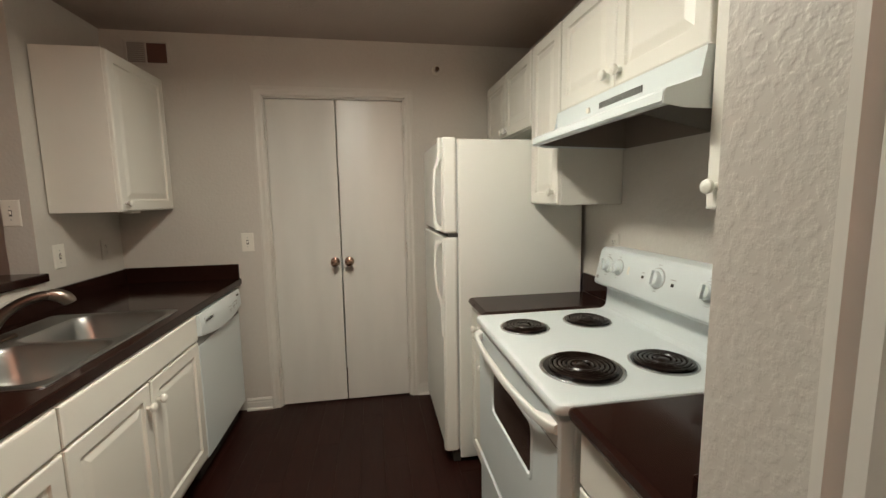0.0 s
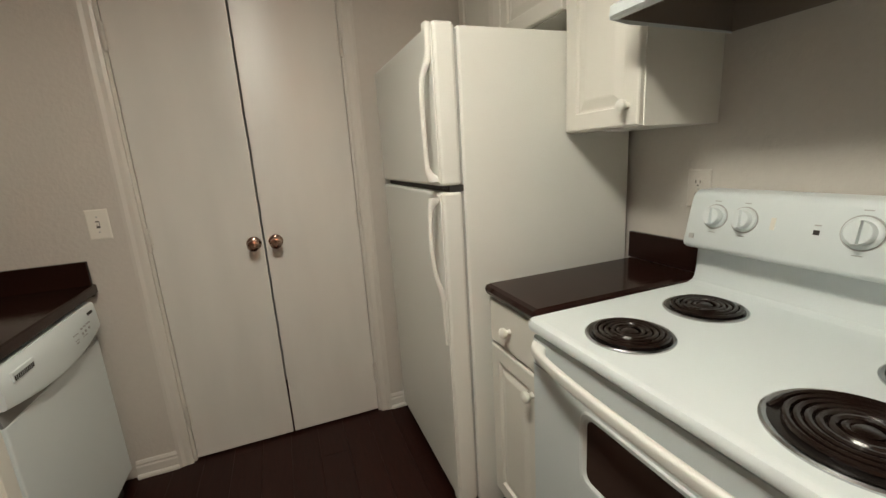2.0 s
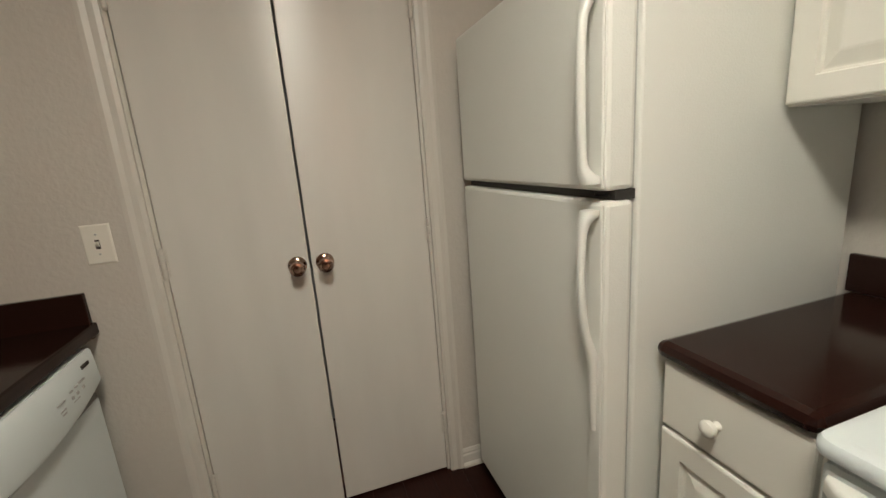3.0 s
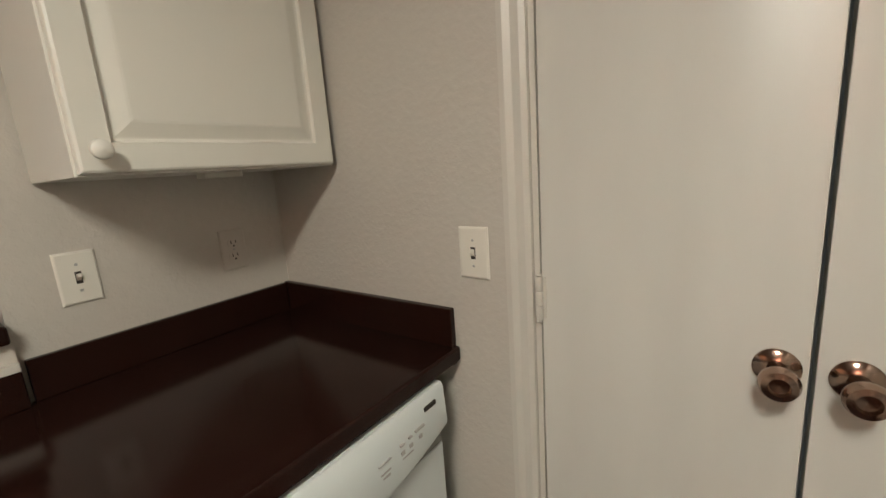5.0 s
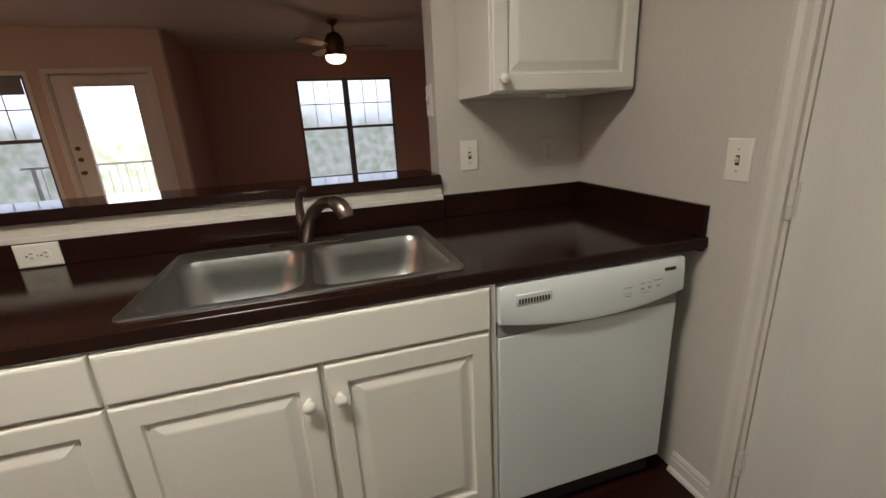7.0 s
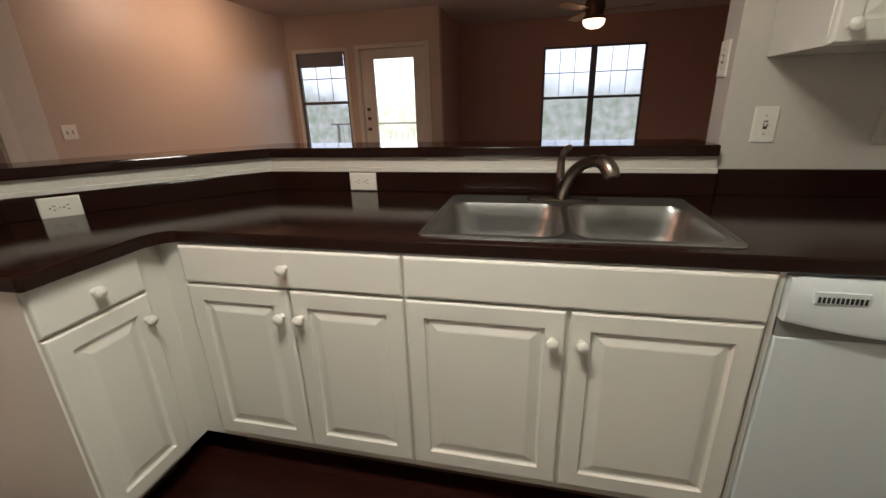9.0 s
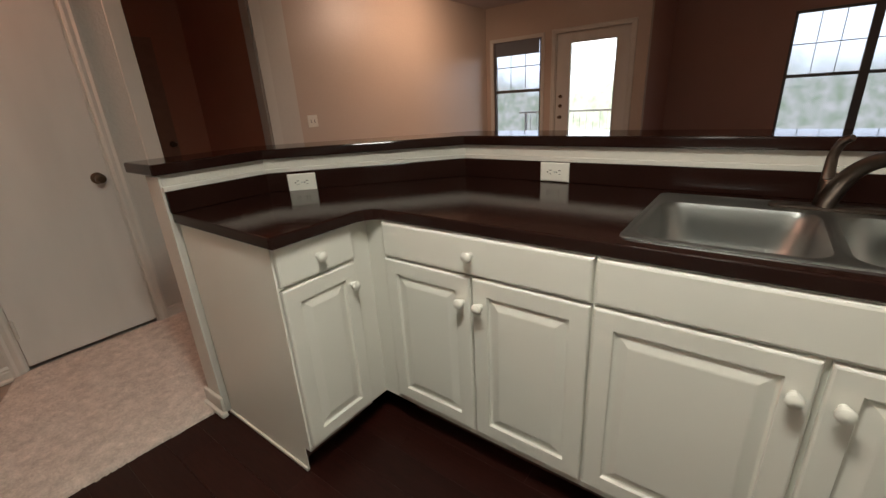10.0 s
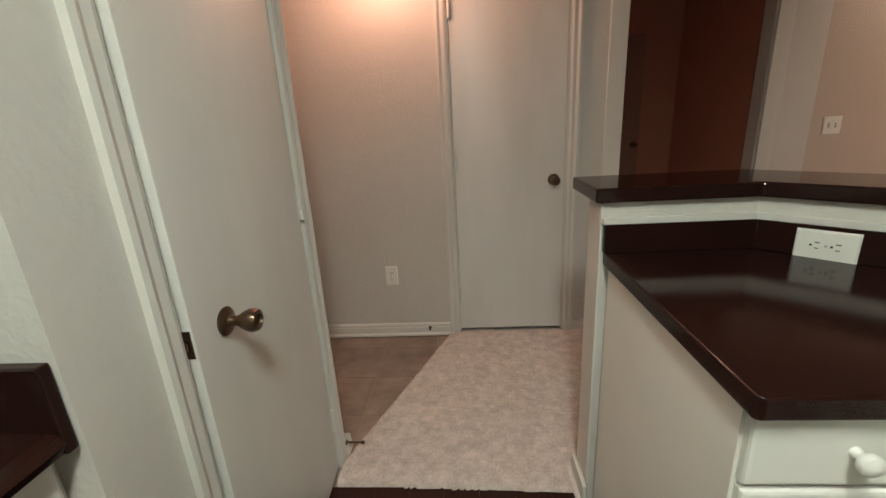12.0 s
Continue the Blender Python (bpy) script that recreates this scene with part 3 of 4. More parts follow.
def range_counter(y0, y1, label, up=0.0):
    e = base("countertop", pose(1.0, y0, 0.874 + up), label, "countertop")
    front = 0.690 if y0 > 1 else 0.674
    a = boxes("top", [(front, XR - 0.002, y0, y1, 0.876 + up, CZ + up)], M_COUNTER, e, bevel=0.0185)
    b = boxes("backsplash", [(XR - 0.020, XR - 0.002, y0, y1, CZ + up, 1.012 + up)] + ([(front + 0.001, XR - 0.020, y0, y0 + 0.018, CZ + up - 0.036, 1.012 + up)] if y0 < 1 else []), M_COUNTER, e, bevel=0.003)
    for o in (a, b):
        o.matrix_parent_inverse = e.matrix_world.inverted()


range_counter(1.850, 2.158, "dark brown laminate countertop piece between range and refrigerator")
range_counter(0.614, 1.030, "dark brown laminate countertop piece between range and stub wall", 0.003)
bar = bmesh.new()
BT = [(-1.30, 2.337)] + BAR[1:3] + [(-0.222, -0.08)]
add_prism(bar, strip(BT, 0.022, -0.24), 1.056, 1.096)
tagged(make("bar_top", bar, M_BARTOP, bevel=0.006), "dark brown laminate raised bar top on the half wall", "bar counter")


# ---------- appliances ----------
def worldly(ob, e):
    """Parents a part that was built in world coordinates."""
    ob.parent = e
    ob.matrix_parent_inverse = e.matrix_basis.inverted()
    return ob


def wmake(e, name, bm, mat, bevel=0.0, smooth=False, segments=2):
    return worldly(make(name, bm, mat, None, bevel, smooth, segments), e)


def wboxes(e, name, items, mat, bevel=0.0):
    return worldly(boxes(name, items, mat, None, bevel), e)


def weach(e, name, items, mat, bevel=0.0):
    """One part for each box."""
    for it in items:
        wboxes(e, name, [it], mat, bevel)


def each(name, items, mat, parent, bevel=0.0):
    for it in items:
        boxes(name, [it], mat, parent, bevel)


# range
RY0, RY1 = 1.032, 1.842
rng = base("range", pose(0.98, 1.437, 0), "white electric coil range with black burners and an oven", "stove")
wboxes(rng, "body", [(0.705, 1.31, RY0 + 0.004, RY1 - 0.004, 0.03, 0.884)], M_APPL, 0.004)
bm = bmesh.new()
rings = []
for inset, z in ((0.012, 0.880), (0.002, 0.884), (0.0, 0.890), (0.0, 0.902), (0.004, 0.909), (0.010, 0.911), (0.020, 0.911), (0.028, 0.908)):
    rings.append(rrect(0.957 + 0.4 * inset, (RY0 + RY1) / 2, 0.610 - 1.2 * inset, RY1 - RY0 - 2 * inset, max(0.006, 0.024 - 0.6 * inset), z, 5))
loft(bm, rings)
wmake(rng, "cooktop", bm, M_APPL, smooth=True)
# oven door with a window
bm = bmesh.new()
OZ0, OZ1 = 0.312, 0.866
yo0, yo1 = RY0 + 0.012, RY1 - 0.012
wy0, wy1, wz0, wz1 = 1.232, 1.622, 0.590, 0.748
cxw, czw = (wy0 + wy1) / 2, (wz0 + wz1) / 2


def door_ring(x, w, h, r, cy=None, cz=None):
    return [(x, a, b) for a, b, _ in rrect(cy if cy is not None else cxw, cz if cz is not None else czw, w, h, r, 0, 8)]


ow, oh = yo1 - yo0, OZ1 - OZ0
ocy, ocz = (yo0 + yo1) / 2, (OZ0 + OZ1) / 2
loft(bm, [door_ring(0.705, ow, oh, 0.006, ocy, ocz), door_ring(0.672, ow, oh, 0.006, ocy, ocz), door_ring(0.666, ow - 0.012, oh - 0.012, 0.006, ocy, ocz),
          door_ring(0.666, wy1 - wy0 + 0.040, wz1 - wz0 + 0.040, 0.034), door_ring(0.663, wy1 - wy0 + 0.030, wz1 - wz0 + 0.030, 0.032),
          door_ring(0.664, wy1 - wy0 + 0.012, wz1 - wz0 + 0.012, 0.026), door_ring(0.670, wy1 - wy0, wz1 - wz0, 0.022)])
wmake(rng, "oven_door", bm, M_APPL)
bm = bmesh.new()
loft(bm, [door_ring(0.6695, wy1 - wy0, wz1 - wz0, 0.022), door_ring(0.6680, wy1 - wy0 - 0.004, wz1 - wz0 - 0.004, 0.021)])
tagged(wmake(rng, "oven_window", bm, M_GLASSDK), label="dark oven window glass")
# handle: a thin bowed bar that stands off the door on two broad feet
bm = bmesh.new()
rings = []
for k in range(41):
    u = -1 + k / 20
    y = 1.437 + u * (RY1 - RY0 - 0.044) / 2
    xo = 0.658 - 0.050 * (1 - abs(u) ** 2.4) ** 0.55
    foot = max(0.0, min(1.0, (abs(u) - 0.82) / 0.06))
    xi = xo + 0.017 + foot * (0.674 - xo - 0.017)
    rings.append([(p, y, q) for p, q, _ in rrect((xo + xi) / 2, 0.842 - 0.004 * abs(u) ** 4, xi - xo, 0.029, 0.0075, 0, 3)])
loft(bm, rings)
tagged(wmake(rng, "handle", bm, M_YELLOWED, smooth=True), label="yellowed plastic oven handle")
wboxes(rng, "door_seam", [(0.6652, 0.6668, yo0 + 0.008, yo1 - 0.008, 0.787, 0.7895)], M_RECESS)
wboxes(rng, "drawer", [(0.672, 0.705, yo0, yo1, 0.055, 0.300)], M_APPL, 0.006)
wboxes(rng, "drawer_pull", [(0.660, 0.672, yo0 + 0.02, yo1 - 0.02, 0.284, 0.298)], M_APPL, 0.004)
wboxes(rng, "plinth", [(0.74, 1.29, RY0 + 0.02, RY1 - 0.02, 0.0, 0.03)], M_GASKET)
# backguard
prof = [(1.228, 0.908), (1.250, 0.916), (1.258, 0.930), (1.262, 0.960), (1.264, 1.012), (1.258, 1.022), (1.212, 1.026), (1.203, 1.032), (1.200, 1.042), (1.229, 1.172), (1.236, 1.184), (1.248, 1.190), (1.318, 1.190), (1.318, 0.905)]
bm = bmesh.new()
loft(bm, [[(x + (0.006 if k in (0, 3) else 0), y, z - (0.006 if k in (0, 3) and z > 1.1 else 0)) for x, z in prof] for k, y in enumerate((RY0 + 0.001, RY0 + 0.010, RY1 - 0.010, RY1 - 0.001))])
wmake(rng, "backguard", bm, M_APPL, smooth=True)
SLOPE = math.degrees(math.atan2(1.229 - 1.200, 1.172 - 1.042))


def on_guard(y, z, out=0.0):
    """A pose on the sloping control panel, local z outwards, local y up the panel."""
    x = 1.200 + (z - 1.042) * 0.029 / 0.130
    return pose(x - out, y, z) @ pose(0, 0, 0, 0, -90 + SLOPE, 0) @ pose(0, 0, 0, 0, 0, -90)


def range_knob(y, z, big=1.0):
    bm = bmesh.new()
    m = on_guard(y, z)
    add_lathe(bm, [(0.0, 0), (0.031 * big, 0), (0.0315 * big, 0.004), (0.029 * big, 0.007), (0.024 * big, 0.008), (0.023 * big, 0.020), (0.021 * big, 0.023), (0.0, 0.0235)], m, 28)
    v0 = len(bm.verts)
    add_box(bm, -0.0055, 0.0055, -0.022 * big, 0.022 * big, 0.018, 0.034)
    bm.verts.ensure_lookup_table()
    bmesh.ops.transform(bm, matrix=m @ pose(0, 0, 0, 0, 0, random.uniform(-12, 12)), verts=bm.verts[v0:])
    wmake(rng, "control_knob", bm, M_APPL, smooth=True)
    bm = bmesh.new()
    add_lathe(bm, [(0.033 * big, 0.0002), (0.034 * big, 0.0006), (0.0345 * big, 0.0002)], m, 32)
    wmake(rng, "dial_ring", bm, M_PRINT)
    for u, v, w, h in ((0, 0.043 * big, 0.016, 0.0022), (0, -0.043 * big, 0.018, 0.0022)):
        bm = bmesh.new()
        add_box(bm, u - w / 2, u + w / 2, v - h / 2, v + h / 2, 0.0, 0.0008)
        bmesh.ops.transform(bm, matrix=m, verts=bm.verts[:])
        wmake(rng, "printed_mark", bm, M_PRINT)


for y in (1.758, 1.680, 1.212, 1.134):
    range_knob(y, 1.122)
range_knob(1.441, 1.122, 1.12)
for y, z, w, h, mat in ((1.611, 1.120, 0.010, 0.030, M_PLATE), (1.520, 1.112, 0.011, 0.011, M_SLOT), (1.363, 1.112, 0.011, 0.011, M_SLOT), (1.520, 1.128, 0.012, 0.003, M_PRINT), (1.363, 1.130, 0.022, 0.003, M_PRINT), (1.815, 1.062, 0.014, 0.014, M_PRINT)):
    bm = bmesh.new()
    add_box(bm, -w / 2, w / 2, -h / 2, h / 2, 0.0, 0.0025)
    bmesh.ops.transform(bm, matrix=on_guard(y, z), verts=bm.verts[:])
    wmake(rng, "indicator", bm, mat)


def burner(x, y, r, turns):
    z = 0.9085
    bm = bmesh.new()
    add_lathe(bm, [(r * 0.80, -0.004), (r * 0.86, 0.001), (r * 0.90, 0.0035), (r * 0.985, 0.0055), (r * 1.02, 0.003), (r * 1.02, 0.0)], pose(x, y, z), 40)
    wmake(rng, "trim_ring", bm, M_RING, smooth=True)
    bm = bmesh.new()
    add_lathe(bm, [(r * 0.930, 0.0046), (r * 0.91, 0.0042), (r * 0.82, 0.0008), (r * 0.6, 0.0004), (0.0, 0.0003)], pose(x, y, z), 36)
    wmake(rng, "drip_bowl", bm, M_BLACK, smooth=True)
    bm = bmesh.new()
    pts = []
    r0, r1 = 0.020, r * 0.85
    n = int(turns * 26)
    for i in range(n + 1):
        a = 2 * math.pi * turns * i / n + 0.6
        q = r0 + (r1 - r0) * i / n
        pts.append((x + q * math.cos(a), y + q * math.sin(a), z + 0.0085))
    pts += [(pts[-1][0] - 0.010, pts[-1][1] + 0.004, z + 0.002)]
    add_tube(bm, pts, 0.0059, 8, 1.0)
    wmake(rng, "coil", bm, M_COIL, smooth=True)
    bm = bmesh.new()
    add_lathe(bm, [(0.0, 0.0), (0.018, 0.0), (0.018, 0.011), (0.012, 0.014), (0.0, 0.014)], pose(x, y, z), 20)
    for k in range(3):
        a = radians(90 + 120 * k)
        add_tube(bm, [(x + 0.015 * math.cos(a), y + 0.015 * math.sin(a), z + 0.003), (x + r1 * math.cos(a), y + r1 * math.sin(a), z + 0.003)], 0.002, 6)
    wmake(rng, "coil_support", bm, M_COIL, smooth=True)


burner(0.800, 1.640, 0.094, 4.8)
burner(1.078, 1.668, 0.094, 4.8)
burner(0.826, 1.236, 0.121, 6.2)
burner(1.088, 1.228, 0.098, 4.8)

# refrigerator
fr = base("refrigerator", pose(0.95, 2.55, 0), "white top-freezer refrigerator with pebbled doors and white handles", "refrigerator")
FY0, FY1 = 2.172, 2.925
wboxes(fr, "cabinet_body", [(0.650, 1.315, FY0, FY1, 0.025, 1.702)], M_FRIDGE, 0.006)
wboxes(fr, "gasket", [(0.640, 0.650, FY0 + 0.012, FY1 - 0.012, 0.075, 1.695)], M_GREYP)
wboxes(fr, "freezer_door", [(0.572, 0.640, FY0, FY1, 1.240, 1.712)], M_FRIDGE, 0.010)
wboxes(fr, "fridge_door", [(0.572, 0.640, FY0, FY1, 0.070, 1.220)], M_FRIDGE, 0.010)
wboxes(fr, "door_gap", [(0.600, 0.648, FY0 + 0.006, FY1 - 0.006, 1.220, 1.240)], M_GASKET)
wboxes(fr, "kick_grille", [(0.612, 0.650, FY0 + 0.01, FY1 - 0.01, 0.005, 0.060)], M_GASKET)
HY = 2.196


def handle_section(x, z, w, d):
    """A rounded flat section of a moulded handle."""
    return [(p, q, z) for p, q, _ in rrect(x, HY, d, w, min(w, d) * 0.42, 0, 3)]


def fridge_handle(path):
    """A moulded handle swept down the door; path: x, z, width and depth."""
    bm = bmesh.new()
    pts = smooth_path([(x, z, w) for x, z, w, d in path], 5)
    deep = smooth_path([(d, 0, 0) for x, z, w, d in path], 5)
    loft(bm, [handle_section(p.x, p.y, p.z, q.x) for p, q in zip(pts, deep)])
    wmake(fr, "handle", bm, M_FRIDGE, smooth=True)


fridge_handle([(0.562, 1.708, 0.040, 0.022), (0.562, 1.655, 0.039, 0.022), (0.558, 1.610, 0.034, 0.022), (0.545, 1.575, 0.022, 0.018), (0.535, 1.540, 0.018, 0.016), (0.532, 1.430, 0.018, 0.016),
               (0.535, 1.315, 0.018, 0.016), (0.540, 1.285, 0.022, 0.024), (0.552, 1.268, 0.032, 0.040), (0.554, 1.256, 0.034, 0.038)])
fridge_handle([(0.554, 1.204, 0.034, 0.038), (0.552, 1.192, 0.032, 0.040), (0.540, 1.175, 0.022, 0.024), (0.534, 1.140, 0.018, 0.016), (0.532, 1.060, 0.018, 0.016), (0.537, 0.985, 0.018, 0.016),
               (0.545, 0.935, 0.020, 0.017), (0.558, 0.895, 0.024, 0.022), (0.563, 0.860, 0.022, 0.019), (0.564, 0.780, 0.018, 0.016), (0.565, 0.705, 0.014, 0.013)])
weach(fr, "door_edge_trim", [(0.566, 0.5725, FY0 + 0.004, FY0 + 0.046, 1.246, 1.706), (0.566, 0.5725, FY0 + 0.004, FY0 + 0.046, 0.076, 1.214)], M_FRIDGE, 0.003)
bm = bmesh.new()
add_box(bm, 0.60, 0.66, FY0 + 0.02, FY0 + 0.07, 1.226, 1.234)
wmake(fr, "middle_hinge", bm, M_GREYP, 0.002)

# range hood
hood = base("range_hood", pose(1.18, 1.437, 1.62), "white under-cabinet range hood with slotted front", "range hood")
hy0, hy1 = RY0 + 0.004, RY1 - 0.004
prof = [(1.333, 1.763), (1.012, 1.763), (1.010, 1.700), (0.998, 1.690), (0.912, 1.664), (0.902, 1.656), (0.900, 1.634), (0.906, 1.628), (0.924, 1.628), (0.924, 1.650), (1.006, 1.682), (1.020, 1.750), (1.333, 1.750)]
bm = bmesh.new()
loft(bm, [[(x, y, z) for x, z in prof] for y in (hy0 + 0.002, hy1 - 0.002)])
for y in (hy0, hy1 - 0.002):
    loft(bm, [[(x, yy, z) for x, z in [(1.333, 1.763), (1.012, 1.763), (0.998, 1.692), (0.905, 1.660), (0.902, 1.628), (0.96, 1.620), (1.333, 1.615)]] for yy in (y, y + 0.002)])
wmake(hood, "shell", bm, M_APPL)
bm = bmesh.new()
loft(bm, [[(1.03, y, 1.700), (1.325, y, 1.640), (1.325, y, 1.622), (1.03, y, 1.682)] for y in (1.085, 1.375)])
wmake(hood, "filter", bm, M_FILTER, 0.003)
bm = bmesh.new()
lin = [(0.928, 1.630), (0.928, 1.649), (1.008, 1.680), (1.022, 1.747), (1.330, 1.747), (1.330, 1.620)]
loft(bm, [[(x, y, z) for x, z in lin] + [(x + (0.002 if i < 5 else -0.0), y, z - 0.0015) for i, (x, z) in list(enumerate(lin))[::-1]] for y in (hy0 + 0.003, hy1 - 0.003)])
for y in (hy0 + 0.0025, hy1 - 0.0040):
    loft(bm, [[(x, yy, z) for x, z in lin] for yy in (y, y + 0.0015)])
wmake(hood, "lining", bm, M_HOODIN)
wboxes(hood, "lamp_lens", [(0.955, 1.02, 1.47, 1.56, 1.655, 1.664)], M_GASKET, 0.003)
weach(hood, "slot", [(1.006, 1.0095, 1.270 + i * 0.0098, 1.2735 + i * 0.0098, 1.712, 1.732) for i in range(24)], M_RECESS)
wboxes(hood, "switch", [(1.004, 1.0105, 1.565, 1.583, 1.712, 1.730)], M_PLATE, 0.001)

# dishwasher
dw = base("dishwasher", pose(-0.95, 2.594, 0), "white built-in dishwasher with a bowed control panel", "dishwasher")
wy0, wy1 = 2.284, 2.904
wboxes(dw, "tub", [(-1.25, -0.665, wy0, wy1, 0.10, 0.868)], M_APPL)
wboxes(dw, "door", [(-0.665, -0.640, wy0 + 0.002, wy1 - 0.002, 0.115, 0.710)], M_APPL, 0.004)
wboxes(dw, "kick_plate", [(-0.72, -0.690, wy0, wy1, 0.004, 0.110)], M_GASKET)
bm = bmesh.new()
rings = []
for i in range(25):
    u = -1 + i / 12
    y = (wy0 + wy1) / 2 + u * (wy1 - wy0 - 0.004) / 2
    drop = 0.030 * (1 - u * u)
    out = 0.012 * (1 - u * u)
    zb = 0.758 - drop
    rings.append([(-0.664, y, 0.866), (-0.634, y, 0.866), (-0.629, y, 0.860), (-0.625 + out * 0.4, y, 0.82), (-0.622 + out, y, zb + 0.012), (-0.625 + out, y, zb + 0.003), (-0.632 + out, y, zb), (-0.664, y, zb)])
loft(bm, rings)
wmake(dw, "control_panel", bm, M_APPL, smooth=True)
bm = bmesh.new()
rings = []
for i in range(25):
    u = -1 + i / 12
    y = (wy0 + wy1) / 2 + u * (wy1 - wy0 - 0.006) / 2
    z = 0.758 - 0.030 * (1 - u * u)
    rings.append([(-0.664, y, z + 0.002), (-0.650, y, z + 0.002), (-0.6425, y, 0.7105), (-0.664, y, 0.7105)])
loft(bm, rings)
wmake(dw, "grip_recess", bm, M_RECESS, smooth=True)


def dw_front(z, y):
    u = (y - (wy0 + wy1) / 2) / ((wy1 - wy0) / 2)
    return -0.6215 + 0.012 * (1 - u * u) * 0.5


wboxes(dw, "vent", [(-0.6268, dw_front(0.82, 2.385) - 0.0005, 2.333, 2.437, 0.812, 0.840)], M_APPL, 0.001)
weach(dw, "vent_slot", [(-0.6262, dw_front(0.82, 2.385) + 0.0004, 2.338 + i * 0.0088, 2.3435 + i * 0.0088, 0.815, 0.829) for i in range(11)], M_SLOT)
weach(dw, "printed_mark", [(-0.63, dw_front(z, y) + 0.001, y - w / 2, y + w / 2, z - h / 2, z + h / 2) for y, z, w, h in
                            ((2.690, 0.786, 0.026, 0.003), (2.690, 0.775, 0.020, 0.008), (2.690, 0.806, 0.034, 0.002), (2.742, 0.810, 0.012, 0.004), (2.768, 0.811, 0.010, 0.004), (2.800, 0.812, 0.030, 0.004),
                             (2.742, 0.792, 0.010, 0.008), (2.768, 0.793, 0.010, 0.008), (2.800, 0.794, 0.010, 0.008), (2.755, 0.780, 0.034, 0.0025))], M_PRINT)
wboxes(dw, "badge", [(-0.632, -0.6225, 2.826, 2.866, 0.832, 0.842)], M_SLOT, 0.001)
structure(boxes("trim_dishwasher_filler", [(-1.2, -0.90, 2.906, FAR - 0.002, 0.0, 0.868), (-1.2, -0.648, 2.268, 2.282, 0.115, 0.872)], M_CAB))

# ---------- sink ----------
sink = base("sink", pose(-0.945, 1.806, 0.91), "stainless steel double bowl drop-in kitchen sink", "sink")
b_cx, b_w = -0.895, 0.385
bowls = [(1.608, 0.372), (2.006, 0.372)]
bm = bmesh.new()
holed_slab(bm, [(x, y) for x, y, _ in rrect((SX0 + SX1) / 2, (SY0 + SY1) / 2, SX1 - SX0, SY1 - SY0, 0.025, 0)],
           [[(x, y) for x, y, _ in rrect(b_cx, cy, b_w, w, 0.062, 0)] for cy, w in bowls], CZ + 0.0005, CZ + 0.0045)
wmake(sink, "rim", bm, M_STEEL)
bm = bmesh.new()
rings = []
for inset, z in ((-0.002, -0.003), (-0.001, 0.001), (0.003, 0.0035), (0.009, 0.0035), (0.012, 0.0012)):
    rings.append(rrect((SX0 + SX1) / 2, (SY0 + SY1) / 2, SX1 - SX0 - 2 * inset, SY1 - SY0 - 2 * inset, 0.025, CZ + 0.0035 + z))
loft(bm, rings, False, False)
wmake(sink, "raised_edge", bm, M_STEEL, smooth=True)
for cy, w in bowls:
    bm = bmesh.new()
    rings = []
    for inset, z, r in ((-0.012, 0.0050, 0.074), (-0.004, 0.0062, 0.066), (0.001, 0.004, 0.062), (0.006, -0.010, 0.066), (0.011, -0.05, 0.078), (0.016, -0.09, 0.085), (0.025, -0.125, 0.088), (0.040, -0.150, 0.085), (0.062, -0.166, 0.075), (0.092, -0.174, 0.055), (0.135, -0.1765, 0.03)):
        rings.append(rrect(b_cx, cy, b_w - 2 * inset, w - 2 * inset, r, CZ + z, 6))
    loft(bm, rings, False, True)
    wmake(sink, "bowl", bm, M_STEEL, smooth=True)
    bm = bmesh.new()
    add_lathe(bm, [(0.044, 0.0), (0.042, 0.003), (0.034, 0.002), (0.030, -0.004), (0.0, -0.004)], pose(b_cx, cy, CZ - 0.1768), 24)
    wmake(sink, "drain", bm, M_CHROME, smooth=True)

faucet = base("faucet", pose(-1.135, 1.806, CZ + 0.004), "dark worn nickel single-lever kitchen faucet", "faucet")
bm = bmesh.new()
loft(bm, [rrect(-1.147, 1.806, 0.056 - 2 * i, 0.250 - 2 * i, 0.026 - i, CZ + 0.0055 + z, 6) for i, z in ((0.0, 0.0), (0.0, 0.006), (0.004, 0.010), (0.010, 0.011))])
tagged(wmake(faucet, "deck_plate", bm, M_FAUCET, smooth=True), label="dark oval deck plate")
bm = bmesh.new()
add_lathe(bm, [(0.0, 0.0), (0.025, 0.0), (0.024, 0.010), (0.021, 0.030), (0.0215, 0.062), (0.018, 0.075), (0.0, 0.080)], pose(-1.147, 1.800, CZ + 0.012), 24)
wmake(faucet, "body", bm, M_FAUCET, smooth=True)
bm = bmesh.new()
sp = smooth_path([(-1.140, 1.802, 0.935), (-1.125, 1.812, 0.975), (-1.095, 1.832, 1.025), (-1.050, 1.862, 1.062), (-1.005, 1.892, 1.076), (-0.975, 1.912, 1.070)], 6)
add_tube(bm, sp, [0.024 - 0.006 * min(1, i / 18) for i in range(len(sp))], 14)
wmake(faucet, "spout", bm, M_FAUCET, smooth=True)
bm = bmesh.new()
add_tube(bm, smooth_path([(-0.990, 1.902, 1.078), (-0.968, 1.917, 1.070), (-0.950, 1.929, 1.052), (-0.944, 1.933, 1.036)], 5), [0.018 + 0.007 * math.sin(math.pi * (0.15 + 0.7 * k / 15)) for k in range(16)], 14)
tagged(wmake(faucet, "spray_head", bm, M_SPRAY, smooth=True), label="brighter worn spray head")
bm = bmesh.new()
lp = smooth_path([(-1.150, 1.797, 0.985), (-1.156, 1.795, 1.020), (-1.160, 1.796, 1.060), (-1.152, 1.806, 1.095), (-1.138, 1.822, 1.108)], 5)
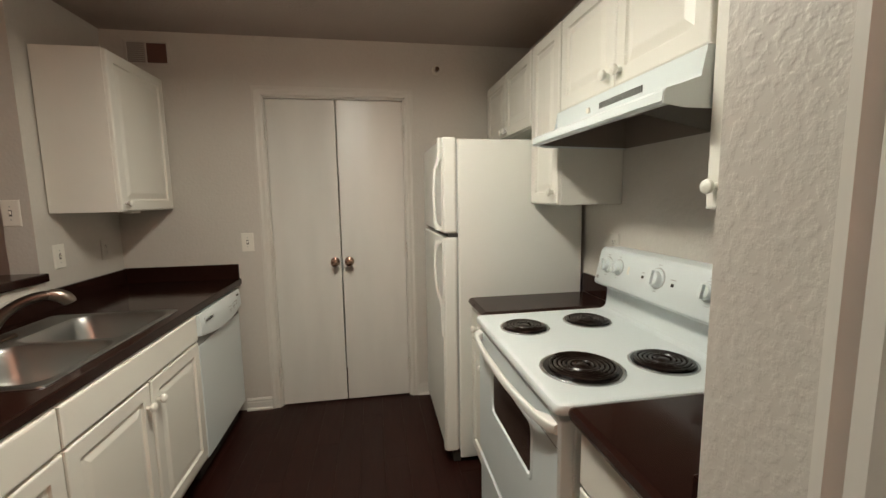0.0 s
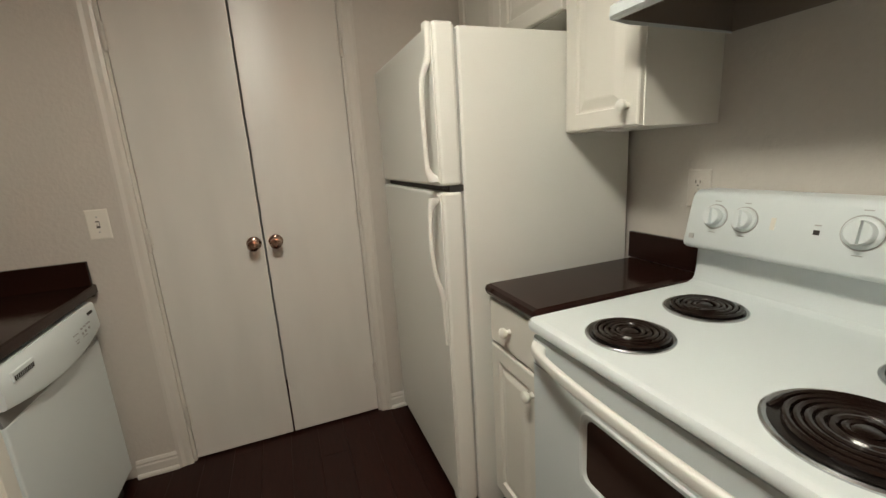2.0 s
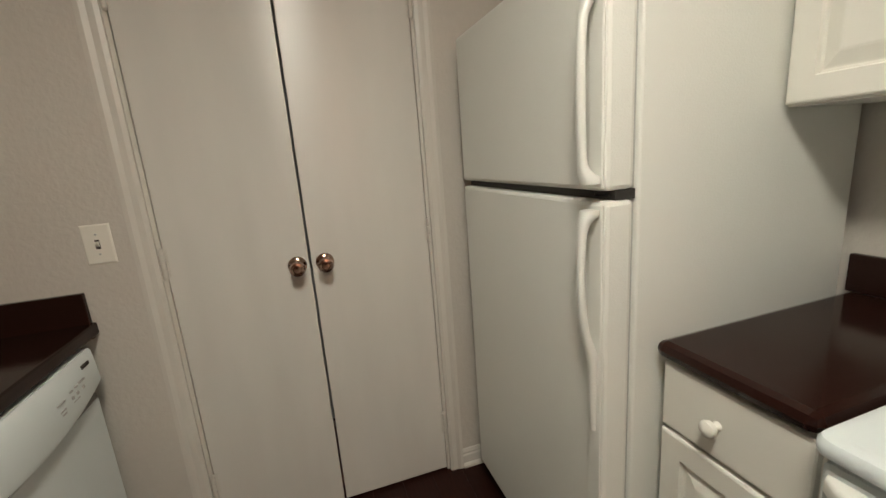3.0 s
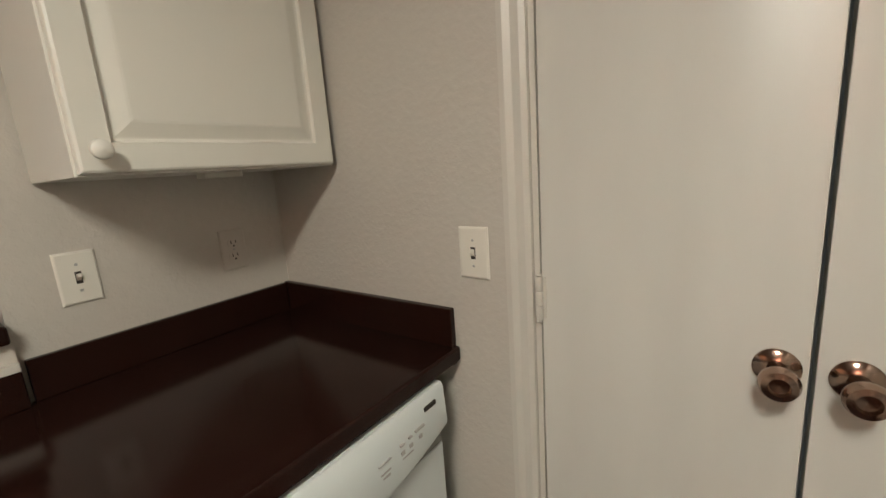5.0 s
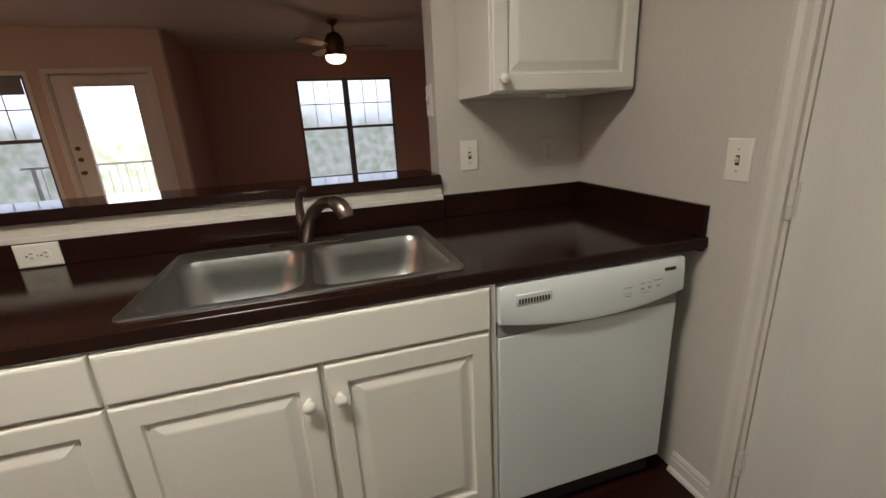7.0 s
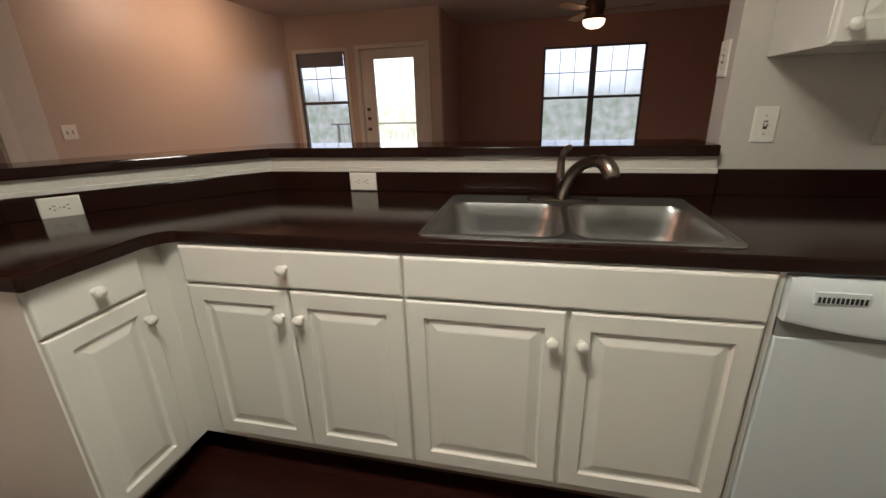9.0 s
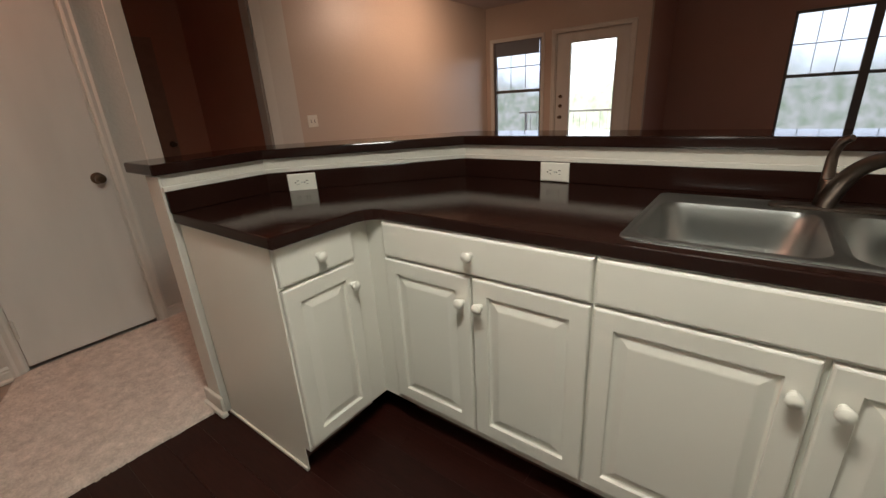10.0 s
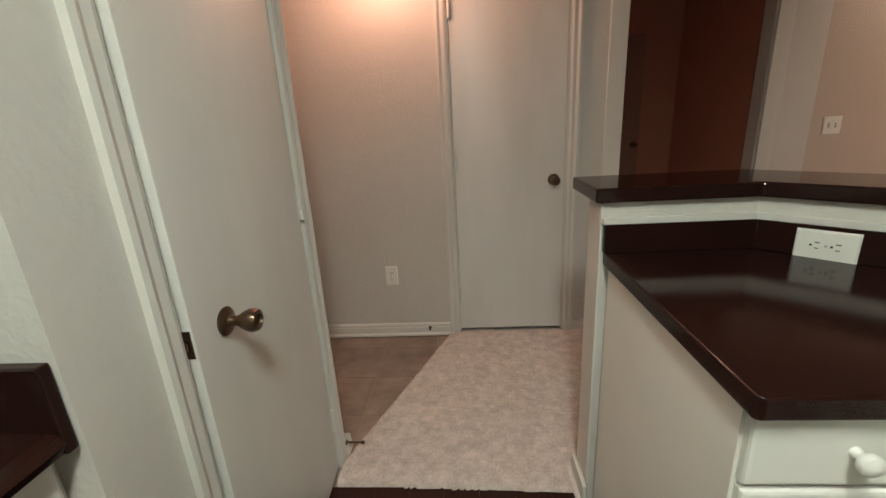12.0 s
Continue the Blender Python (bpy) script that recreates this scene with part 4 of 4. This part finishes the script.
add_tube(bm, lp, [0.017, 0.016, 0.015, 0.014, 0.0135, 0.013, 0.0125, 0.012, 0.012, 0.0115, 0.011, 0.011, 0.0105, 0.010, 0.010, 0.010, 0.010, 0.010, 0.0095, 0.009, 0.008][:len(lp)], 12, 1.25)
wmake(faucet, "lever", bm, M_FAUCET, smooth=True)


# ---------- wall plates ----------
def plate(name, m, label, kind, flat=False, paint=None, gangs=1):
    """An outlet or switch plate; front faces local -y."""
    e = base(name, m @ (pose(0, 0, 0, 0, 90, 0) if flat else Matrix()), label, "outlet" if kind == 'outlet' else "light switch")
    bm = bmesh.new()
    wide = 0.076 + 0.046 * (gangs - 1)
    add_rings(bm, wide, 0.120, [(0.0, 0.0), (0.0, -0.003), (0.004, -0.0058), (0.006, -0.006)], -wide / 2, -0.060)
    make("cover", bm, paint or M_PLATE, e)
    if kind == 'outlet':
        for z in (-0.0195, 0.0195):
            bm = bmesh.new()
            loft(bm, [[(a, y, z + b) for a, b, _ in rrect(0, 0, 0.034, 0.029, 0.012, 0)] for y in (-0.005, -0.0078)])
            make("socket", bm, paint or M_PLATE, e)
            each("slot", [(-0.0085, -0.006, -0.0085, -0.007, z - 0.002, z + 0.008), (0.006, 0.0082, -0.0085, -0.007, z - 0.001, z + 0.007), (-0.0025, 0.0025, -0.0085, -0.007, z - 0.011, z - 0.006)], M_SLOT, e)
    else:
        for k in range(gangs):
            x = 0.046 * (k - (gangs - 1) / 2)
            boxes("switch_slot", [(x - 0.0060, x + 0.0060, -0.0066, -0.005, -0.014, 0.014)], M_SLOT, e)
            bm = bmesh.new()
            loft(bm, [[(x - 0.004, -0.006, -0.007), (x + 0.004, -0.006, -0.007), (x + 0.004, -0.006, 0.009), (x - 0.004, -0.006, 0.009)], [(x - 0.0035, -0.018, 0.003), (x + 0.0035, -0.018, 0.003), (x + 0.0035, -0.016, 0.010), (x - 0.0035, -0.016, 0.010)]])
            make("toggle", bm, M_PLATE, e)
    for z in ((0.0,) if kind == 'outlet' else (-0.030, 0.030)):
        bm = bmesh.new()
        add_lathe(bm, [(0.0, 0), (0.0035, 0), (0.003, 0.0012), (0.0, 0.0015)], pose(0, -0.006, z, 90, 0, 0), 10)
        make("screw", bm, M_GREYP, e)
    return e


plate("light_switch", pose(-0.583, FAR, 1.150), "cream toggle switch plate on the pantry wall", 'switch')
plate("light_switch", pose(XL, 2.471, 1.158, 0, 0, 90), "cream toggle switch plate by the pass-through", 'switch')
plate("light_switch", pose(-1.400, 2.34, 1.378), "cream toggle switch plate on the wall's end", 'switch')
plate("outlet", pose(XL, 2.832, 1.150, 0, 0, 90), "painted-over duplex outlet plate under the wall cabinet", 'outlet', paint=M_WALL)
plate("outlet", pose(-1.280, 0.988, 0.955, 0, 0, 90), "cream duplex outlet set sideways in the backsplash", 'outlet', True)
plate("outlet", pose(-0.750, 0.0415, 0.948, 0, 0, 90 + 44.1), "cream duplex outlet set sideways in the backsplash", 'outlet', True)
plate("outlet", pose(XR, 1.900, 1.182, 0, 0, -90), "painted-over duplex outlet plate above the range counter", 'outlet', paint=M_WALL)
plate("outlet", pose(0.607, YH, 0.405, 0, 0, 180), "cream duplex outlet plate on the hall wall", 'outlet')
plate("light_switch", pose(-2.475, YO, 1.125, 0, 0, 180), "cream double toggle switch plate on the living room wall", 'switch', gangs=2)

# air vent high on the pantry wall
vent = base("air_vent", pose(-1.069, FAR, 2.305), "beige painted wall air register, half closed", "air vent")
bm = bmesh.new()
add_rings(bm, 0.250, 0.150, [(0.0, 0.0), (0.0, -0.004), (0.004, -0.007), (0.016, -0.007), (0.018, -0.001)], -0.125, -0.075)
make("frame", bm, M_WALL, vent)
# flat dark sheet drawn for the shade inside the register's open half
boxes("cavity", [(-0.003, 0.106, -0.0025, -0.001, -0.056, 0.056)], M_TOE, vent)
boxes("divider", [(-0.010, -0.002, -0.007, 0.0, -0.057, 0.057)], M_WALL, vent)
each("blade", [(-0.107, -0.011, -0.0055, -0.0035, -0.056 + i * 0.0115, -0.047 + i * 0.0115) for i in range(10)], M_VENT, vent)
# sprinkler
spr = base("sprinkler", pose(0.680, FAR, 2.262), "white sidewall fire sprinkler on the pantry wall", "sprinkler")
bm = bmesh.new()
add_lathe(bm, [(0.0, 0), (0.032, 0), (0.033, 0.003), (0.026, 0.007), (0.018, 0.006), (0.0, 0.006)], pose(0, 0, 0, 90, 0, 0), 24)
make("escutcheon", bm, M_PLATE, spr, smooth=True)
bm = bmesh.new()
add_lathe(bm, [(0.0, 0.005), (0.009, 0.005), (0.009, 0.022), (0.005, 0.024), (0.005, 0.036), (0.014, 0.037), (0.014, 0.039), (0.0, 0.039)], pose(0, 0, 0, 90, 0, 0), 16)
make("head", bm, M_BRONZE, spr, smooth=True)
# under-cabinet puck and the door stops
puck = bmesh.new()
loft(puck, [rrect(-1.10, 2.72, 0.05, 0.09, 0.01, z, 3) for z in (1.358, 1.371)])
tagged(make("puck_light", puck, M_PLATE, bevel=0.002), "small white plastic lamp under the wall cabinet", "lamp")


def door_stop(m, length=0.075):
    e = base("door_stop", m, "bronze door stop with a rubber tip on the baseboard", "door stop")
    bm = bmesh.new()
    add_lathe(bm, [(0.0, 0), (0.011, 0), (0.010, 0.004), (0.004, 0.006), (0.004, length - 0.012), (0.0, length - 0.012)], m=Matrix(), n=14)
    make("shaft", bm, M_BRONZE, e, smooth=True)
    bm = bmesh.new()
    add_lathe(bm, [(0.0, length - 0.012), (0.0065, length - 0.012), (0.0065, length), (0.0, length)], n=14)
    make("tip", bm, M_GASKET, e, smooth=True)


door_stop(pose(XC - 0.012, -0.309, 0.055, 0, -90, 0))
door_stop(pose(0.39, YH + 0.012, 0.052, -90, 0, 0), 0.03)


# ---------- living room ----------
def window(name, m, w, h, cols, rows_up, label, shade=0.0):
    """A pair or single sash in a wall; local x along the width, front facing local -y, base at the sill."""
    e = base(name, m, label, "window", kind="structure")
    f = 0.035
    n = 2 if w > 1.2 else 1
    items = [(0, w, 0.02, 0.07, 0, f), (0, w, 0.02, 0.07, h - f, h), (0, f, 0.02, 0.07, f, h - f), (w - f, w, 0.02, 0.07, f, h - f)]
    if n == 2:
        items.append((w / 2 - 0.05, w / 2 + 0.05, 0.015, 0.07, f, h - f))
    boxes("frame", items, M_MUNTIN, e, 0.003)
    spans = [(f, w - f)] if n == 1 else [(f, w / 2 - 0.05), (w / 2 + 0.05, w - f)]
    rail = h * 0.515
    bars, pale = [], []
    for a, b in spans:
        boxes("meeting_rail", [(a, b, 0.025, 0.065, rail - 0.022, rail + 0.022)], M_MUNTIN, e, 0.002)
        for i in range(1, cols):
            x = a + (b - a) * i / cols
            pale.append((x - 0.005, x + 0.005, 0.054, 0.060, rail + 0.022, h - f))
        for i in range(1, rows_up):
            z = rail + 0.022 + (h - f - rail - 0.022) * i / rows_up
            bars.append((a, b, 0.044, 0.056, z - 0.006, z + 0.006))
        pane = boxes("pane", [(a, b, 0.048, 0.052, f, rail - 0.022), (a, b, 0.048, 0.052, rail + 0.022, h - f)], M_SCREEN, e)
        pane.visible_shadow = False
        if shade:
            boxes("shade", [(a + 0.004, b - 0.004, 0.012, 0.016, h - f - shade, h - 0.004)], M_SHADE, e)
    each("muntin", bars, M_MUNTIN, e)
    each("pale_muntin", pale, M_RAIL, e)
    boxes("sill", [(-0.03, w + 0.03, -0.035, 0.02, -0.022, 0.0)], M_TRIM, e, 0.004)
    return e


window("window_1", pose(XW, 3.38, 0.425, 0, 0, 90) @ pose(-1.65, 0, 0), 1.65, 1.69, 3, 2, "white-barred double window in a dark frame")
window("window_2", pose(XD, -1.20, 0.55, 0, 0, 90) @ pose(-0.82, 0, 0), 0.82, 1.50, 3, 2, "tall window with a grey shade at its head", 0.17)
casing("trim_glass_door", -0.98, 0.06, 2.06, XD, 1, 'y')
casing("trim_window", -2.02, -1.20, 2.05, XD, 1, 'y', w=0.05)
gd = base("glass_door", pose(XD, -0.96, 0.01, 0, 0, 90), "white full-light glass balcony door, closed", "door")
GW, GH = 1.0, 2.03
boxes("leaf", [(0, 0.205, 0.015, 0.055, 0, GH), (GW - 0.175, GW, 0.015, 0.055, 0, GH), (0.205, GW - 0.175, 0.015, 0.055, 0, 0.25), (0.205, GW - 0.175, 0.015, 0.055, GH - 0.125, GH)], M_DOOR, gd, 0.002)
boxes("glazing_bead", [(0.190, 0.205, 0.005, 0.015, 0.25, GH - 0.125), (GW - 0.175, GW - 0.160, 0.005, 0.015, 0.25, GH - 0.125), (0.190, GW - 0.160, 0.005, 0.015, 0.235, 0.25), (0.190, GW - 0.160, 0.005, 0.015, GH - 0.125, GH - 0.108)], M_DOOR, gd, 0.002)
pane = boxes("pane", [(0.205, GW - 0.175, 0.030, 0.034, 0.25, GH - 0.125)], M_GLASS, gd)
pane.visible_shadow = False
for z in (1.20, 1.065, 0.905):
    door_knob(gd, pose(0.075, 0.015, z, 90, 0, 0) @ Matrix.Diagonal((0.8, 0.8, 0.55 if z > 1 else 1, 1)), M_BRONZE)
boxes("trim_jamb", [(-0.018, GW + 0.018, 0.02, 0.1, GH + 0.022, GH + 0.048), (-0.018, GW + 0.018, 0.056, 0.075, GH - 0.02, GH + 0.022), (-0.018, -0.004, 0, 0.1, 0, GH + 0.02), (GW + 0.004, GW + 0.018, 0, 0.1, 0, GH + 0.02)], M_TRIM, gd)

# ceiling fan
fan = base("ceiling_fan", pose(-5.45, 2.29, 2.13), "bronze ceiling fan with a lit frosted bowl and wooden blades", "ceiling fan")
bm = bmesh.new()
add_lathe(bm, [(0.0, 0.42), (0.070, 0.42), (0.068, 0.395), (0.035, 0.365), (0.013, 0.355), (0.013, 0.30), (0.04, 0.285), (0.085, 0.26), (0.115, 0.20), (0.120, 0.14), (0.105, 0.10), (0.11, 0.06), (0.128, 0.05), (0.130, 0.02), (0.0, 0.02)], n=32)
make("motor", bm, M_BRONZE, fan, smooth=True)
bm = bmesh.new()
add_lathe(bm, [(0.126, 0.02), (0.124, -0.01), (0.105, -0.045), (0.065, -0.068), (0.0, -0.075)], n=32)
bowl = make("bowl", bm, M_LENS, fan, smooth=True)
bowl.visible_shadow = False
for k in range(3):
    bm = bmesh.new()
    outline = [(0.18, -0.045), (0.30, -0.062), (0.60, -0.068), (0.655, -0.055), (0.67, 0.0), (0.655, 0.055), (0.60, 0.068), (0.30, 0.062), (0.18, 0.045)]
    add_prism(bm, outline, -0.004, 0.004)
    bmesh.ops.transform(bm, matrix=pose(0, 0, 0.12, 0, 0, 120 * k + 80) @ pose(0, 0, 0, 12, 0, 0), verts=bm.verts[:])
    make("blade", bm, M_BLADE, fan, 0.002)
    bm = bmesh.new()
    add_box(bm, 0.10, 0.22, -0.018, 0.018, -0.010, -0.004)
    bmesh.ops.transform(bm, matrix=pose(0, 0, 0.12, 0, 0, 120 * k + 80) @ pose(0, 0, 0, 12, 0, 0), verts=bm.verts[:])
    make("blade_arm", bm, M_BRONZE, fan, 0.002)

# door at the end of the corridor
flush_door("bedroom_door", pose(-0.95, -3.595, 0.012, 0, 0, 180), 0.76, 2.02, "brown flush door at the dark corridor's end", 0.70, 0.0, t=0.03, mat=M_BRONZE, knob_z=0.95, paint=M_BROWN_DOOR)

# ---------- outside ----------
structure(boxes("balcony_floor", [(-7.5, XD - T, YO - T, 0.148, -0.15, -0.03)], M_CONCRETE))
rail = base("balcony_railing", pose(-7.42, -1.0, -0.03), "grey metal balcony railing with upright bars", "railing")
wboxes(rail, "top_rail", [(-7.44, -7.40, YO - T, 0.14, 0.925, 0.957)], M_RAIL)
wboxes(rail, "post", [(-7.44, -7.40, y - 0.02, y + 0.02, -0.03, 0.925) for y in (YO + 0.02, 0.10)], M_RAIL)
wboxes(rail, "bottom_rail", [(-7.435, -7.405, YO - T, 0.14, 0.06, 0.09)], M_RAIL)
for i in range(19):
    y = YO + i * 0.12
    wboxes(rail, "baluster", [(-7.428, -7.412, y - 0.002, y + 0.002, 0.09, 0.925)], M_RAIL)
bm = bmesh.new()
n = 40
vs = [[bm.verts.new((-9 - 220 * (i / n) ** 2, -180 + 360 * j / n, -9.0 + 1.2 * noise.noise((i * 0.3, j * 0.3, 0)) * min(1, i / 6))) for j in range(n + 1)] for i in range(n + 1)]
for i in range(n):
    for j in range(n):
        quad(bm, [vs[i][j], vs[i + 1][j], vs[i + 1][j + 1], vs[i][j + 1]])
structure(make("ground", bm, M_GRASS, smooth=True))


def tree(x, y, h, seed):
    rnd = random.Random(seed)
    e = base("tree", pose(x, y, -9.0), "bare-branched pale winter tree beyond the window", "tree")
    limbs = bmesh.new()

    def limb(p, d, length, r, depth):
        pts = [p]
        for k in range(4):
            d = (d + Vector((rnd.uniform(-.25, .25), rnd.uniform(-.25, .25), rnd.uniform(-.05, .2)))).normalized()
            p = p + d * length / 4
            pts.append(p)
        add_tube(limbs, pts, [r * (1 - 0.13 * k) for k in range(5)], 6)
        if depth == 0:
            return
        for k in range(3 if depth > 1 else 4):
            limb(pts[rnd.randint(2, 4)], (d + Vector((rnd.uniform(-1, 1), rnd.uniform(-1, 1), rnd.uniform(-.1, .6)))).normalized(), length * rnd.uniform(.5, .7), r * 0.5, depth - 1)

    limb(Vector((0, 0, 0)), Vector((0, 0, 1)), h * 0.5, h * 0.022, 3)
    make("trunk", limbs, M_BARK, e)


tree(-18, 6.0, 10.5, 3)
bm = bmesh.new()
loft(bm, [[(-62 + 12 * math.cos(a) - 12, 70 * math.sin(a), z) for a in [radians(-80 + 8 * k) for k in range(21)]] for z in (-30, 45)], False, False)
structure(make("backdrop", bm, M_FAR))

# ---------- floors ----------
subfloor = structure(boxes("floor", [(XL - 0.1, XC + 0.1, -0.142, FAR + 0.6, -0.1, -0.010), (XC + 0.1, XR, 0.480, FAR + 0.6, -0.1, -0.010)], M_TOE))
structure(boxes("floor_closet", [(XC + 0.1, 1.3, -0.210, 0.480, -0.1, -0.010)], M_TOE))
PW, PL = 0.128, 1.22
plank_meshes = {}
row = 0
x = XL - 0.1
while x < XR - 0.02:
    y = -0.14 - (row * 0.47) % PL
    while y < FAR + 0.02:
        a, b = max(y, -0.142), min(y + PL, FAR + 0.1)
        if b - a > 0.02 and not (x > XC + 0.02 and b < 0.6):
            key = round(b - a, 3)
            if key not in plank_meshes:
                bm = bmesh.new()
                loft(bm, [[(i, i, z), (PW - i, i, z), (PW - i, key - i, z), (i, key - i, z)] for i, z in ((0.0, -0.010), (0.0, -0.0008), (0.0007, 0.0))])
                me = bpy.data.meshes.new("plank")
                bmesh.ops.recalc_face_normals(bm, faces=bm.faces[:])
                bm.to_mesh(me)
                bm.free()
                me.materials.append(M_WOOD)
                plank_meshes[key] = me
            o = new("plank", plank_meshes[key])
            o.location = (x, a, 0)
            o.parent = subfloor
        y += PL + 0.0002
    x += PW + 0.0002
    row += 1

# entry tiles, cut along the slanting carpet edge
A, B = Vector((0.257, YH)), Vector((0.640, -0.310))
entry = structure(boxes("floor_entry", [(0.0, 2.9, YH, -0.146, -0.1, -0.0085)], M_GROUT))
TS = 0.305
for i in range(-1, 10):
    for j in range(-1, 5):
        x0, y0 = 0.345 + (i - 1) * TS, -0.545 - (j - 1) * TS - TS
        loop = [Vector((x0 + 0.003, y0 + 0.003)), Vector((x0 + TS - 0.003, y0 + 0.003)), Vector((x0 + TS - 0.003, y0 + TS - 0.003)), Vector((x0 + 0.003, y0 + TS - 0.003))]

        def clip(poly, p, nrm):
            out = []
            for k in range(len(poly)):
                a, b = poly[k], poly[(k + 1) % len(poly)]
                da, db = (a - p).dot(nrm), (b - p).dot(nrm)
                if da >= 0:
                    out.append(a)
                if (da >= 0) != (db >= 0):
                    out.append(a + (b - a) * da / (da - db))
            return out
        d = (B - A).normalized()
        loop = clip(loop, A, Vector((d.y, -d.x)))
        for p, nrm in ((Vector((0, YH + 0.001)), Vector((0, 1))), (Vector((0, -0.15)), Vector((0, -1))), (Vector((2.89, 0)), Vector((-1, 0)))):
            loop = clip(loop, p, nrm) if len(loop) > 2 else []
        if len(loop) > 2:
            bm = bmesh.new()
            add_prism(bm, [tuple(p) for p in loop], -0.022, -0.006)
            make("tile", bm, M_TILE, entry, 0.0015)

# carpet: one soft sheet with a worn, rolled front edge
outline = [(-0.235, -0.118), (0.0, -0.128), (0.3, -0.142), (0.640, -0.160), (0.645, -0.22), (B.x, B.y), (A.x, A.y + 0.0), (A.x, YH - 0.12), (-0.68, YH - 0.12), (-0.68, -3.6), (-2.05, -3.6), (-2.05, YO), (XD, YO), (XD, 0.27), (XW, 0.27), (XW, 4.8), (XL - T, 4.8), (XL - T, 2.3)] + [tuple(p) for p in offset_line(BAR, -0.10)][1:3] + [(-0.25, -0.18)]
bm = bmesh.new()
holed_slab(bm, outline, [], -0.03, 0.006)
structure(make("floor_carpet", bm, M_CARPET, bevel=0.006))
# tufted nap over the stretch in front of the kitchen
bm = bmesh.new()
d = (B - A).normalized()
side = Vector((-d.y, d.x))
STEP = 0.0065
cols, rows = int(1.34 / STEP), int(1.20 / STEP)


def nap(px, py):
    front = -0.120 - 0.03 * (px + 0.235) + 0.007 * noise.noise((px * 22, 3, 0)) + 0.004 * noise.noise((px * 80, 9, 0))
    edge = min(max(0.0, min(1.0, (front - py) / 0.020)), max(0.0, min(1.0, (Vector((px, py)) - A).dot(side) / 0.012)))
    tuft = 0.5 + 0.5 * noise.noise((px * 95, py * 95, 0)) + 0.5 * noise.noise((px * 16, py * 16, 4)) + 0.5 * noise.noise((px * 42, py * 42, 6)) + 0.4 * noise.noise((px * 210, py * 210, 8))
    return (-0.008 if edge <= 0 else 0.004 + math.sqrt(edge) * (0.006 + 0.0085 * tuft))


grid = [[bm.verts.new((-0.68 + i * STEP, YH + 0.002 + j * STEP, nap(-0.68 + i * STEP, YH + 0.002 + j * STEP))) for j in range(rows)] for i in range(cols)]
for i in range(cols - 1):
    for j in range(rows - 1):
        vs = [grid[i][j], grid[i + 1][j], grid[i + 1][j + 1], grid[i][j + 1]]
        if max(v.co.z for v in vs) > 0.0 and not (vs[0].co.x < -0.252 and vs[0].co.y > -0.19):
            quad(bm, vs)
bmesh.ops.delete(bm, geom=[v for v in bm.verts if not v.link_faces], context='VERTS')
tagged(make("carpet_nap", bm, M_CARPET, smooth=True), "beige cut pile carpet nap, worn at its front edge", "carpet", kind="stuff")
